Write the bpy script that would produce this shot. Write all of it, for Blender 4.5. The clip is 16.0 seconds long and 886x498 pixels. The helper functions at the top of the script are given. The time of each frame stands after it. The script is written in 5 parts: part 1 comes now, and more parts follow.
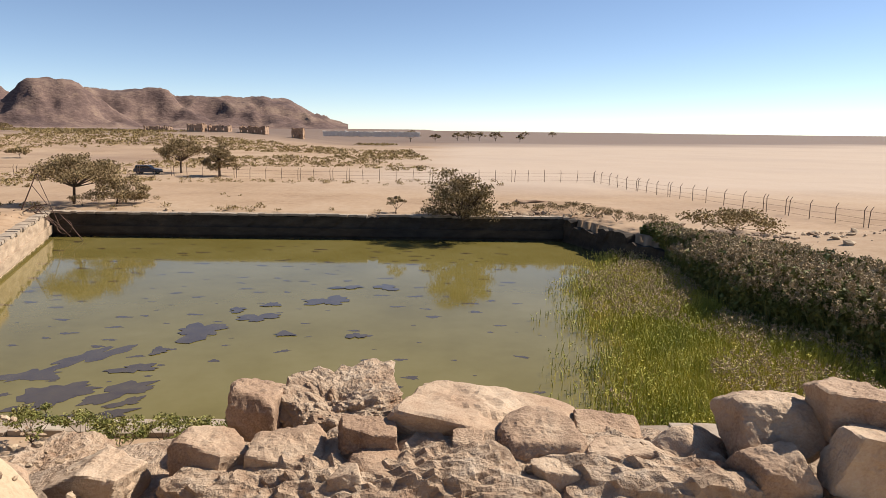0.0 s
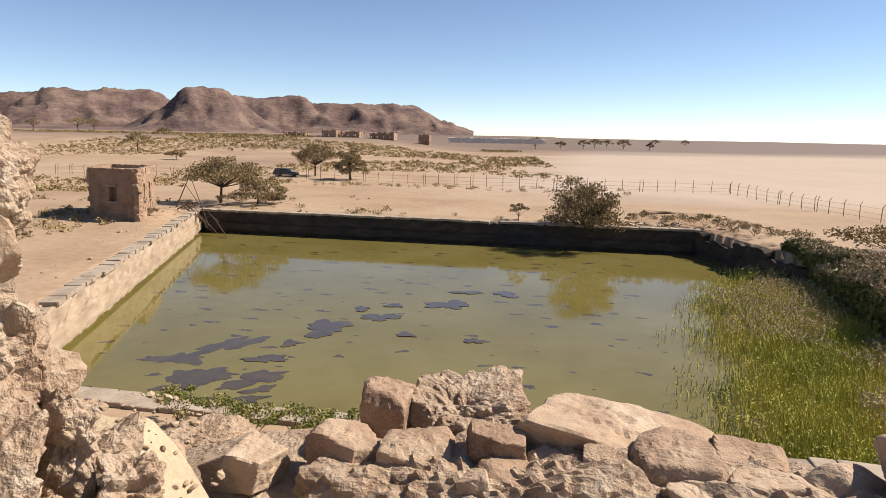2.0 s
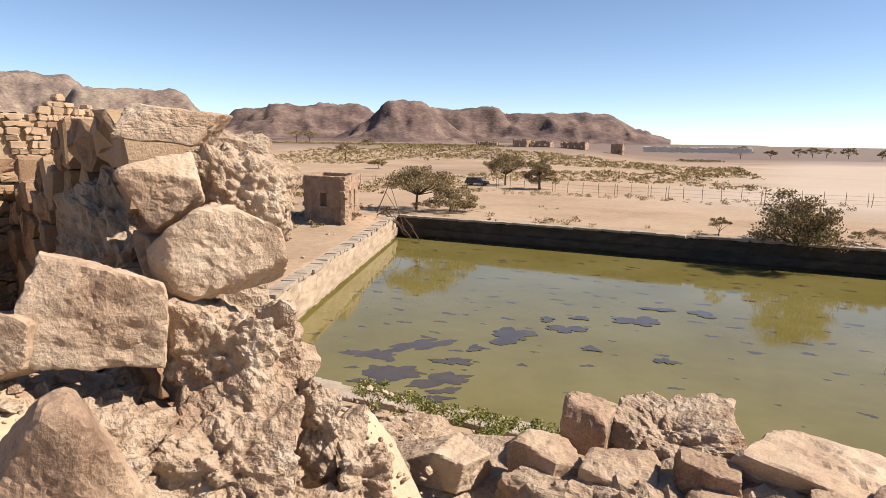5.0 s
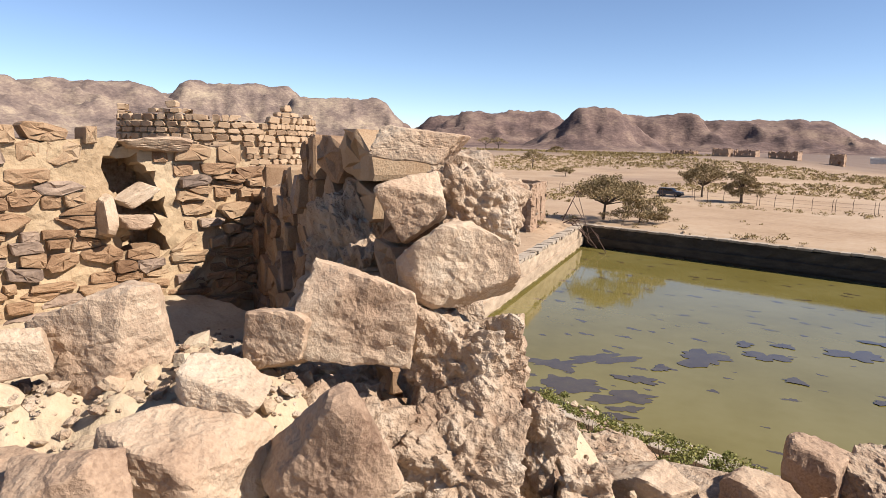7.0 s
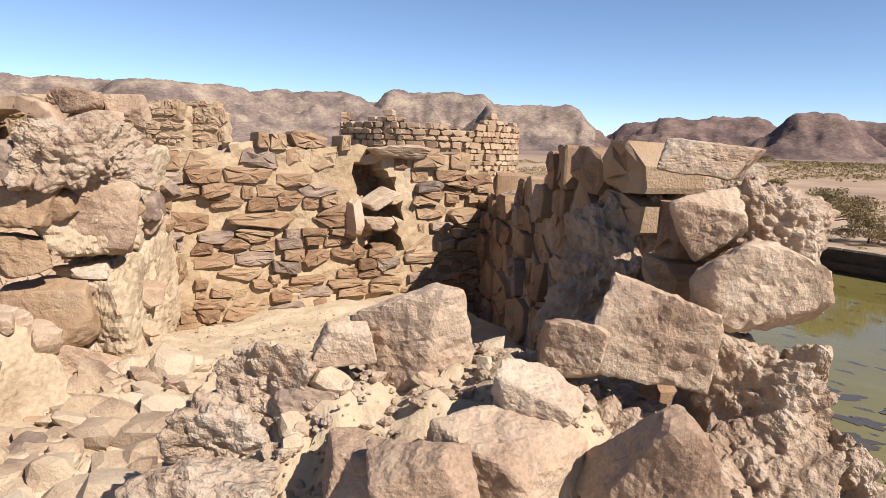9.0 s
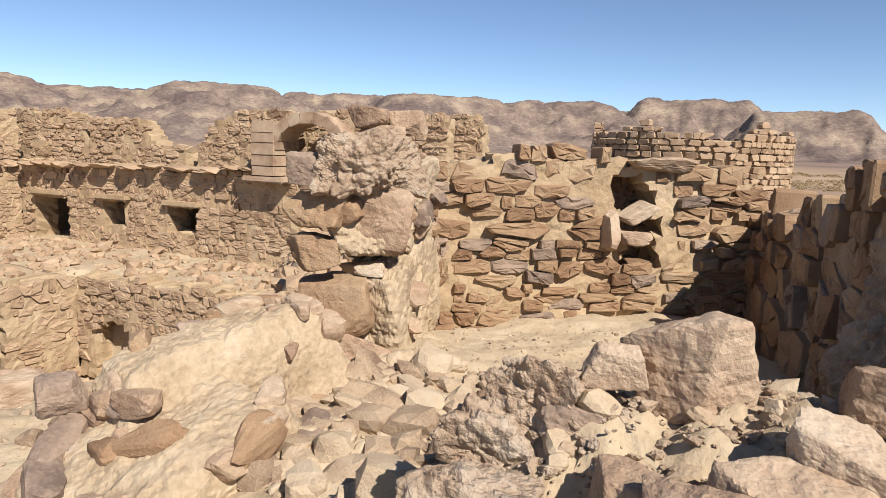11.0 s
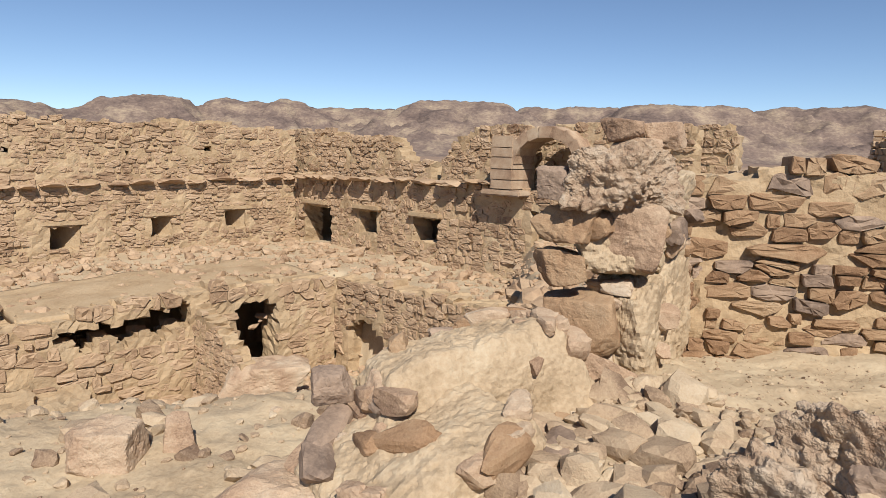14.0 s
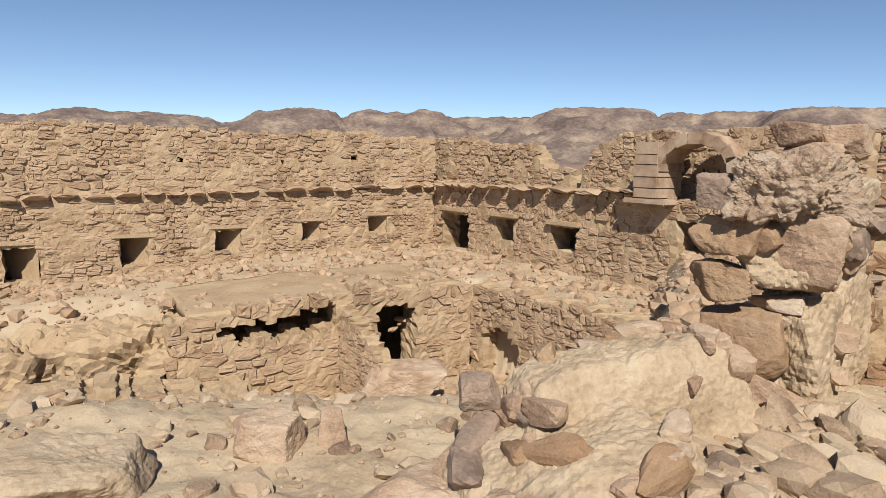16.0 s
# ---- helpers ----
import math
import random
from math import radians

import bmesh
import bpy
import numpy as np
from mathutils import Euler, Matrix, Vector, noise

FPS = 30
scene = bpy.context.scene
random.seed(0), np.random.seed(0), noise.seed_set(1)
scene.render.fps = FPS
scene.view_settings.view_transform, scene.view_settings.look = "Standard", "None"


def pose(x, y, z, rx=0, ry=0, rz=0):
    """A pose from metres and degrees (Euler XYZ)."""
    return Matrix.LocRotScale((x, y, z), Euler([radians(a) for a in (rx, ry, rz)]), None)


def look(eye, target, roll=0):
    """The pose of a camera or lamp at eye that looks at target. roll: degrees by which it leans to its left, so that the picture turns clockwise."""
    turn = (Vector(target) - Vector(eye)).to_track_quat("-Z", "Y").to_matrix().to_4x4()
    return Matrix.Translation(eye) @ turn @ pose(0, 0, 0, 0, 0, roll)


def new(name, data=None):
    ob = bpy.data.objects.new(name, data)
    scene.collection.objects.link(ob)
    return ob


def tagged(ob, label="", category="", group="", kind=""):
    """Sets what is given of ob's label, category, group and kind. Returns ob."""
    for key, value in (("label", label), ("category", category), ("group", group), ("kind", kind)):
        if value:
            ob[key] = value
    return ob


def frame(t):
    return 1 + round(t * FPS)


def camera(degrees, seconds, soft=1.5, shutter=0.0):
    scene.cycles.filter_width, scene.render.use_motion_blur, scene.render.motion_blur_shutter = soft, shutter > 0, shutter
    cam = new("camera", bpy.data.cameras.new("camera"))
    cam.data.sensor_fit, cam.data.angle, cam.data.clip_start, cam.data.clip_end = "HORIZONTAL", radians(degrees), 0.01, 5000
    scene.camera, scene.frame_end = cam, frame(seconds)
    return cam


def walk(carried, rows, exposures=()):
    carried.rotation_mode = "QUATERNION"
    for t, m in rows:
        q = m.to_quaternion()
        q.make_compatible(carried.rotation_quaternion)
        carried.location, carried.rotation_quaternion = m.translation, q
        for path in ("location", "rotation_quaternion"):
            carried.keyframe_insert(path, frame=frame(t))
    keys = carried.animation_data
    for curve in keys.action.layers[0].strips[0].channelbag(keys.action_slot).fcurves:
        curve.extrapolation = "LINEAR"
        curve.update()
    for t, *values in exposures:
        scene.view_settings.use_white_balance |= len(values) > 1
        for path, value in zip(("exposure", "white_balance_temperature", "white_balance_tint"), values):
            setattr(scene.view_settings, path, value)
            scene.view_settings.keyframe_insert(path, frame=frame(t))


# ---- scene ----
cam = camera(67.6, 16.0, soft=0.8)
PATH = [
    (0, (-0.164, 0.627, 9.341), (-0.159, 2.595, 8.986), 0.7),
    (0.5, (-0.192, 0.636, 9.341), (-0.269, 2.603, 8.99), 0.9),
    (1, (-0.208, 0.625, 9.343), (-0.381, 2.587, 8.995), 1.0),
    (1.5, (-0.225, 0.625, 9.344), (-0.485, 2.578, 9.0), 1.0),
    (2, (-0.242, 0.621, 9.344), (-0.598, 2.56, 9.003), 1.1),
    (2.5, (-0.255, 0.624, 9.343), (-0.7, 2.545, 9.005), 1.1),
    (3, (-0.267, 0.621, 9.34), (-0.802, 2.519, 9.006), 1.1),
    (3.5, (-0.295, 0.667, 9.32), (-0.924, 2.537, 8.988), 1.0),
    (6, (-0.371, 0.444, 9.409), (-1.45, 2.098, 9.094), 0.9),
    (6.5, (-0.403, 0.433, 9.41), (-1.602, 2.003, 9.097), 1.1),
    (7, (-0.451, 0.394, 9.423), (-1.786, 1.85, 9.112), 1.3),
    (7.5, (-0.468, 0.338, 9.431), (-1.918, 1.68, 9.122), 1.5),
    (8, (-0.545, 0.261, 9.426), (-2.096, 1.486, 9.116), 1.7),
    (8.5, (-0.64, 0.179, 9.423), (-2.254, 1.32, 9.114), 1.8),
    (9, (-0.675, 0.115, 9.434), (-2.363, 1.144, 9.128), 1.8),
    (9.5, (-0.704, 0.089, 9.44), (-2.487, 0.942, 9.133), 1.9),
    (10, (-0.718, 0.067, 9.443), (-2.581, 0.726, 9.137), 2.0),
    (12.5, (-0.778, -0.012, 9.454), (-2.757, 0.018, 9.162), 1.7),
    (13, (-0.792, -0.034, 9.451), (-2.769, -0.118, 9.162), 1.6),
    (13.5, (-0.797, -0.062, 9.451), (-2.766, -0.266, 9.165), 1.6),
    (14, (-0.8, -0.095, 9.448), (-2.754, -0.417, 9.166), 1.5),
    (14.5, (-0.806, -0.113, 9.446), (-2.74, -0.54, 9.168), 1.4),
    (15, (-0.805, -0.141, 9.44), (-2.716, -0.663, 9.166), 1.3),
    (15.5, (-0.798, -0.178, 9.436), (-2.681, -0.795, 9.165), 1.3),
    (16, (-0.794, -0.197, 9.44), (-2.645, -0.905, 9.173), 1.2),
]
walk(cam, [(t, look(e, g, r)) for t, e, g, r in PATH], exposures=[(0.0, 0.64, 6950, 12), (6.0, 0.84, 6750, 12), (8.5, 0.78, 6450, 12), (12.5, 0.4, 6500, 9), (16.0, 0.29, 6500, 9)])

# ---- light ----
SUN_AZ, SUN_EL = 69.0, 43.0          # degrees clockwise from +y, and above the horizon
world = bpy.data.worlds.new("desert_sky")
scene.world = world
world.use_nodes = True
wn = world.node_tree
sky = wn.nodes.new("ShaderNodeTexSky")
sky.sky_type, sky.sun_disc = "NISHITA", False
sky.sun_elevation, sky.sun_rotation = radians(SUN_EL), radians(SUN_AZ)
sky.air_density, sky.dust_density, sky.ozone_density, sky.altitude = 0.8, 0.0, 2.2, 2200
wn.links.new(sky.outputs[0], wn.nodes["Background"].inputs[0])
wn.nodes["Background"].inputs[1].default_value = 0.092
sun = new("sun", bpy.data.lights.new("sun", "SUN"))
sun.data.energy, sun.data.angle, sun.data.color = 5.0, radians(0.5), (1.0, 0.94, 0.86)
_a, _e = radians(SUN_AZ), radians(SUN_EL)
SUNWARD = Vector((math.sin(_a) * math.cos(_e), math.cos(_a) * math.cos(_e), math.sin(_e)))
sun.matrix_world = look(SUNWARD * 50, (0, 0, 0))


# ---- materials ----
ALBEDO = 0.72          # common factor on the base colours


def material(name, stops, scale=3.0, rough=0.9, bump=0.3, fine=40.0, vary=0.0, island=False, fine_amount=0.35, metal=0.0, spec=0.25, stretch=(1, 1, 1), bump_dist=0.02, stain=None):
    """Colour ramp over a broad noise, mottled by a fine one; relief from both. Coordinates in metres of the world."""
    m = bpy.data.materials.new(name)
    m.use_nodes = True
    nt = m.node_tree
    N, L = nt.nodes.new, nt.links.new
    b = nt.nodes["Principled BSDF"]
    geo = N("ShaderNodeNewGeometry")
    mp = N("ShaderNodeMapping")
    mp.inputs["Scale"].default_value = stretch
    L(geo.outputs["Position"], mp.inputs[0])
    n1 = N("ShaderNodeTexNoise")
    n1.inputs["Scale"].default_value, n1.inputs["Detail"].default_value, n1.inputs["Roughness"].default_value = scale, 7, 0.62
    L(mp.outputs[0], n1.inputs["Vector"])
    n2 = N("ShaderNodeTexNoise")
    n2.inputs["Scale"].default_value, n2.inputs["Detail"].default_value, n2.inputs["Roughness"].default_value = fine, 5, 0.6
    L(mp.outputs[0], n2.inputs["Vector"])
    mix = N("ShaderNodeMath")
    mix.operation = "MULTIPLY_ADD"
    L(n2.outputs[0], mix.inputs[0])
    mix.inputs[1].default_value = fine_amount
    L(n1.outputs[0], mix.inputs[2])
    add = N("ShaderNodeMath")
    add.operation = "ADD"
    L(mix.outputs[0], add.inputs[0])
    add.inputs[1].default_value = -fine_amount / 2
    last = add
    if vary:
        src = geo.outputs["Random Per Island"] if island else N("ShaderNodeObjectInfo").outputs["Random"]
        mv = N("ShaderNodeMath")
        mv.operation = "MULTIPLY_ADD"
        L(src, mv.inputs[0])
        mv.inputs[1].default_value = vary
        L(add.outputs[0], mv.inputs[2])
        mw = N("ShaderNodeMath")
        mw.operation = "ADD"
        L(mv.outputs[0], mw.inputs[0])
        mw.inputs[1].default_value = -vary / 2
        last = mw
    ramp = N("ShaderNodeValToRGB")
    els = ramp.color_ramp.elements
    while len(els) < len(stops):
        els.new(0.5)
    for el, (p, c) in zip(els, stops):
        el.position, el.color = p, (*(ALBEDO * u for u in c), 1)
    L(last.outputs[0], ramp.inputs[0])
    colour = ramp.outputs[0]
    if stain:
        c2, sc, lo, hi = stain
        n3 = N("ShaderNodeTexNoise")
        n3.inputs["Scale"].default_value, n3.inputs["Detail"].default_value = sc, 4
        L(mp.outputs[0], n3.inputs["Vector"])
        r3 = N("ShaderNodeMapRange")
        r3.inputs[1].default_value, r3.inputs[2].default_value = lo, hi
        L(n3.outputs[0], r3.inputs[0])
        mx = N("ShaderNodeMix")
        mx.data_type = "RGBA"
        L(r3.outputs[0], mx.inputs["Factor"])
        L(colour, mx.inputs["A"])
        mx.inputs["B"].default_value = (*(ALBEDO * u for u in c2), 1)
        colour = mx.outputs["Result"]
    L(colour, b.inputs["Base Color"])
    b.inputs["Roughness"].default_value, b.inputs["Metallic"].default_value = rough, metal
    b.inputs["Specular IOR Level"].default_value = spec
    if bump:
        bp = N("ShaderNodeBump")
        bp.inputs["Strength"].default_value, bp.inputs["Distance"].default_value = bump, bump_dist
        L(mix.outputs[0], bp.inputs["Height"])
        L(bp.outputs[0], b.inputs["Normal"])
    return m


SANDSTONE = material("pink_sandstone", [(0.25, (0.256, 0.157, 0.103)), (0.45, (0.488, 0.336, 0.224)), (0.62, (0.605, 0.456, 0.320)), (0.8, (0.673, 0.557, 0.423))], 2.2, 0.88, 0.8, 80, 0.2, False, 0.4, bump_dist=0.02)
BROWNSTONE = material("brown_sandstone", [(0.25, (0.194, 0.107, 0.059)), (0.45, (0.370, 0.227, 0.130)), (0.62, (0.458, 0.309, 0.186)), (0.8, (0.509, 0.376, 0.246))], 2.2, 0.88, 0.8, 80, 0.2, False, 0.4, bump_dist=0.02)
SANDSTONE_I = material("rubble_sandstone", [(0.22, (0.232, 0.152, 0.103)), (0.45, (0.488, 0.356, 0.237)), (0.62, (0.605, 0.468, 0.320)), (0.85, (0.673, 0.557, 0.409))], 2.2, 0.9, 0.8, 80, 0.3, True, 0.4, bump_dist=0.02)
MUD = material("mud_mortar", [(0.25, (0.358, 0.239, 0.154)), (0.5, (0.531, 0.393, 0.276)), (0.75, (0.607, 0.477, 0.356))], 3.5, 0.95, 0.9, 28, 0, False, 0.6, bump_dist=0.05)
CRUMBLE = material("crumbling_conglomerate", [(0.25, (0.323, 0.201, 0.128)), (0.5, (0.517, 0.378, 0.261)), (0.75, (0.614, 0.495, 0.377))], 4.0, 0.95, 1.0, 22, 0, False, 0.7, bump_dist=0.06)
COURT = material("court_stone", [(0.2, (0.297, 0.185, 0.116)), (0.45, (0.507, 0.350, 0.222)), (0.65, (0.585, 0.416, 0.273)), (0.85, (0.628, 0.471, 0.325))], 1.6, 0.92, 0.9, 26, 0.26, True, 0.4, bump_dist=0.03)
COURT_O = material("court_stone_single", [(0.2, (0.297, 0.185, 0.116)), (0.45, (0.507, 0.350, 0.222)), (0.65, (0.585, 0.416, 0.273)), (0.85, (0.628, 0.471, 0.325))], 1.6, 0.92, 0.9, 26, 0.26, False, 0.4, bump_dist=0.03)
COURT_MUD = material("court_mud", [(0.25, (0.412, 0.282, 0.163)), (0.5, (0.542, 0.393, 0.240)), (0.75, (0.607, 0.463, 0.302))], 1.4, 0.95, 0.8, 16, 0, False, 0.5, bump_dist=0.05)
DUST = material("fort_dust", [(0.25, (0.424, 0.312, 0.196)), (0.5, (0.582, 0.450, 0.299)), (0.75, (0.648, 0.528, 0.366))], 1.2, 0.95, 0.7, 30, 0, False, 0.5, bump_dist=0.03)
PLASTER = material("crumbling_mud_plaster", [(0.25, (0.389, 0.284, 0.176)), (0.5, (0.554, 0.420, 0.277)), (0.75, (0.635, 0.515, 0.362))], 3.0, 0.95, 0.6, 34, 0, False, 0.65, bump_dist=0.025)
DARKSTONE = material("grey_brown_stone", [(0.3, (0.207, 0.148, 0.114)), (0.5, (0.369, 0.266, 0.195)), (0.75, (0.502, 0.369, 0.269))], 4, 0.85, 0.6, 40, 0.2, False, 0.4, bump_dist=0.02)
HOUSE_STONE = material("house_brown_block", [(0.25, (0.30, 0.185, 0.12)), (0.5, (0.42, 0.28, 0.185)), (0.75, (0.50, 0.35, 0.25))], 0.9, 0.92, 0.3, 12, 0.25, False, 0.4)
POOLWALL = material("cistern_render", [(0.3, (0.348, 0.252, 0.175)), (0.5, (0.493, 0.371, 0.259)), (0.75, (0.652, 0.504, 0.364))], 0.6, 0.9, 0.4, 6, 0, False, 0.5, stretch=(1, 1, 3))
# dark, dirty render, with the north wall's shade put into its colour as well
DARKRENDER = material("stained_shaded_render", [(0.3, (0.045, 0.036, 0.028)), (0.5, (0.075, 0.06, 0.046)), (0.75, (0.12, 0.095, 0.07))], 0.5, 0.9, 0.4, 6, 0, False, 0.5, stretch=(1, 1, 3))
COPING = material("cistern_coping", [(0.3, (0.33, 0.25, 0.18)), (0.5, (0.46, 0.37, 0.28)), (0.75, (0.56, 0.47, 0.37))], 0.8, 0.9, 0.5, 8, 0.2, False, 0.5)
# light put into one hill rock's colour: backlit north, front-lit hazy west
HILL = material("hill_rock", [(0.3, (0.092, 0.060, 0.055)), (0.48, (0.164, 0.107, 0.091)), (0.6, (0.239, 0.162, 0.128)), (0.75, (0.326, 0.232, 0.169))], 0.012, 0.95, 0.6, 0.12, 0, False, 0.5, stretch=(1, 1, 2.2), bump_dist=6.0)
HILL_LIT = material("frontlit_hill_rock", [(0.3, (0.135, 0.098, 0.087)), (0.48, (0.239, 0.174, 0.143)), (0.6, (0.351, 0.265, 0.198)), (0.75, (0.479, 0.378, 0.263))], 0.012, 0.95, 0.6, 0.12, 0, False, 0.5, stretch=(1, 1, 2.2), bump_dist=6.0)
BARK = material("acacia_bark", [(0.3, (0.07, 0.05, 0.035)), (0.6, (0.15, 0.11, 0.08))], 3, 0.9, 0.5, 30)
LEAF = material("acacia_leaf", [(0.25, (0.165, 0.123, 0.058)), (0.5, (0.306, 0.220, 0.105)), (0.8, (0.504, 0.363, 0.189))], 1.0, 0.8, 0, 10, 0.3, True)
LEAF_GREEN = material("bright_leaf", [(0.25, (0.125, 0.139, 0.035)), (0.5, (0.233, 0.235, 0.060)), (0.8, (0.407, 0.343, 0.119))], 1.0, 0.8, 0, 10, 0.3, True)
REED_LIGHT = material("yellow_green_reed", [(0.2, (0.235, 0.275, 0.051)), (0.5, (0.517, 0.500, 0.087)), (0.8, (0.940, 0.725, 0.203))], 0.28, 0.7, 0, 3, 0.3, True)
REED_DARK = material("tall_reed_leaf", [(0.25, (0.091, 0.114, 0.030)), (0.5, (0.180, 0.197, 0.054)), (0.8, (0.358, 0.310, 0.118))], 0.4, 0.7, 0, 3, 0.35, True)
PLUME = material("reed_plume", [(0.25, (0.376, 0.283, 0.157)), (0.6, (0.626, 0.486, 0.303))], 1.0, 0.9, 0, 10, 0.3, True)
DRYGRASS = material("dry_grass", [(0.25, (0.23, 0.16, 0.06)), (0.5, (0.36, 0.26, 0.11)), (0.8, (0.46, 0.36, 0.18))], 0.5, 0.9, 0, 6, 0.4, True)
IRON = material("rusty_iron", [(0.3, (0.10, 0.06, 0.045)), (0.6, (0.20, 0.13, 0.10))], 4, 0.75, 0.2, 40, metal=0.3)
PAINT = material("dark_blue_car_paint", [(0.3, (0.03, 0.038, 0.06)), (0.7, (0.055, 0.065, 0.09))], 2, 0.3, 0, 20, spec=0.5)
GLASS_DARK = material("car_glass", [(0.3, (0.015, 0.018, 0.02)), (0.7, (0.03, 0.03, 0.035))], 2, 0.1, 0, 20, spec=0.6)
RUBBER = material("tyre_rubber", [(0.3, (0.02, 0.02, 0.02)), (0.7, (0.04, 0.038, 0.035))], 4, 0.85, 0, 20)
WOOD = material("old_timber", [(0.3, (0.12, 0.075, 0.045)), (0.6, (0.24, 0.16, 0.1))], 6, 0.85, 0.4, 50)
WHITEWASH = material("pale_block", [(0.3, (0.6, 0.55, 0.5)), (0.7, (0.75, 0.7, 0.64))], 0.4, 0.9, 0.1, 6)
ALGAE = material("submerged_weed", [(0.3, (0.075, 0.052, 0.036)), (0.7, (0.12, 0.09, 0.05))], 0.8, 0.06, 0, 6, spec=0.5)


def water_material():
    m = material("green_cistern_water", [(0.3, (0.18, 0.145, 0.038)), (0.5, (0.212, 0.174, 0.052)), (0.7, (0.24, 0.20, 0.07))], 0.12, 0.06, 0, 1.0, 0, False, 0.3, spec=0.5)
    nt = m.node_tree
    b = nt.nodes["Principled BSDF"]
    b.inputs["IOR"].default_value = 1.33
    geo = [n for n in nt.nodes if n.bl_idname == "ShaderNodeNewGeometry"][0]
    w = nt.nodes.new("ShaderNodeTexNoise")
    w.inputs["Scale"].default_value, w.inputs["Detail"].default_value = 1.6, 3
    nt.links.new(geo.outputs["Position"], w.inputs["Vector"])
    bp = nt.nodes.new("ShaderNodeBump")
    bp.inputs["Strength"].default_value, bp.inputs["Distance"].default_value = 0.05, 0.02
    nt.links.new(w.outputs[0], bp.inputs["Height"])
    nt.links.new(bp.outputs[0], b.inputs["Normal"])
    return m


WATER = water_material()


def ground_material():
    """Tan sand and gravel with grey-pink flats; a pale salt pan to the east of the pool."""
    m = material("desert_sand", [(0.3, (0.37, 0.245, 0.15)), (0.5, (0.48, 0.335, 0.215)), (0.7, (0.54, 0.40, 0.275))], 0.05, 0.95, 0.5, 1.2, 0, False, 0.5, bump_dist=0.2, stain=((0.30, 0.20, 0.14), 0.013, 0.52, 0.7))
    nt = m.node_tree
    N, L = nt.nodes.new, nt.links.new
    b = nt.nodes["Principled BSDF"]
    colour = b.inputs["Base Color"].links[0].from_socket
    geo = [n for n in nt.nodes if n.bl_idname == "ShaderNodeNewGeometry"][0]
    sep = N("ShaderNodeSeparateXYZ")
    L(geo.outputs["Position"], sep.inputs[0])
    wob = N("ShaderNodeTexNoise")
    wob.inputs["Scale"].default_value, wob.inputs["Detail"].default_value = 0.012, 6
    mp = N("ShaderNodeMapping")
    mp.inputs["Scale"].default_value = (0.35, 1.0, 1.0)
    L(geo.outputs["Position"], mp.inputs[0])
    L(mp.outputs[0], wob.inputs["Vector"])

    def op(kind, a, c):
        n = N("ShaderNodeMath")
        n.operation = kind
        for s, v in zip(n.inputs, (a, c)):
            if isinstance(v, (int, float)):
                s.default_value = v
            else:
                L(v, s)
        return n.outputs[0]

    def step(v, lo, hi):
        r = N("ShaderNodeMapRange")
        r.inputs[1].default_value, r.inputs[2].default_value = lo, hi
        L(v, r.inputs[0])
        return r.outputs[0]

    def blend(f, a, c):
        mx = N("ShaderNodeMix")
        mx.data_type = "RGBA"
        L(f, mx.inputs["Factor"])
        L(a, mx.inputs["A"])
        if isinstance(c, tuple):
            mx.inputs["B"].default_value = (*(ALBEDO * u for u in c), 1)
        else:
            L(c, mx.inputs["B"])
        return mx.outputs["Result"]
    x, y, w = sep.outputs[0], sep.outputs[1], op("MULTIPLY", op("SUBTRACT", wob.outputs[0], 0.5), 160.0)
    # the pan begins east of a line that runs away to the north
    pan = op("MULTIPLY", step(op("ADD", op("ADD", x, op("MULTIPLY", y, -0.05)), op("MULTIPLY", w, 0.5)), -34.0, -4.0), step(op("ADD", y, op("MULTIPLY", w, 0.3)), 92.0, 120.0))
    colour = blend(op("MULTIPLY", pan, 0.75), colour, (0.60, 0.485, 0.385))
    grey = step(op("ADD", op("ADD", y, op("MULTIPLY", x, -0.45)), w), 330.0, 470.0)
    colour = blend(op("MULTIPLY", grey, 0.85), colour, (0.19, 0.135, 0.11))
    west = op("MULTIPLY", step(op("ADD", op("MULTIPLY", x, -1.0), op("MULTIPLY", w, 0.6)), 330.0, 420.0), 0.8)
    colour = blend(west, colour, (0.33, 0.225, 0.165))
    L(colour, b.inputs["Base Color"])
    return m


GROUND = ground_material()


# ---- shapes ----
def ico(sub):
    bm = bmesh.new()
    bmesh.ops.create_icosphere(bm, subdivisions=sub, radius=1)
    bm.verts.ensure_lookup_table()
    v = np.array([x.co[:] for x in bm.verts])
    f = np.array([[x.index for x in g.verts] for g in bm.faces])
    bm.free()
    return v / np.linalg.norm(v, axis=1)[:, None], f


ICO = {s: ico(s) for s in (1, 2, 3, 4, 5, 6)}


def wave_noise(p, scale, seed, octaves=4, gain=0.55):
    """Fast smooth noise from sums of turned sines; about -1 to 1."""
    rs = np.random.RandomState(seed)
    out, amp, tot = np.zeros(len(p)), 1.0, 0.0
    for o in range(octaves):
        acc = np.zeros(len(p))
        for k in range(5):
            d = rs.normal(size=3)
            d *= scale * (2.1 ** o) * rs.uniform(0.7, 1.4) / np.linalg.norm(d)
            q = p @ d + rs.uniform(0, 6.28)
            acc += np.sin(q + 1.3 * np.sin(q * 0.37 + rs.uniform(0, 6.28) + (p @ d[[1, 2, 0]])))
        out += amp * acc / 3.0
        tot += amp
        amp *= gain
    return out / tot


def grain(p, scale, seed, octaves=4):
    """Isotropic fractal noise, about -1 to 1; features about 4 / scale wide."""
    off = Vector((seed * 0.731 % 40, seed * 1.173 % 40, seed * 0.417 % 40))
    return np.array([noise.fractal(Vector(q) + off, 0.9, 2.1, octaves) for q in np.asarray(p) * (scale * 0.26)]) * 1.2


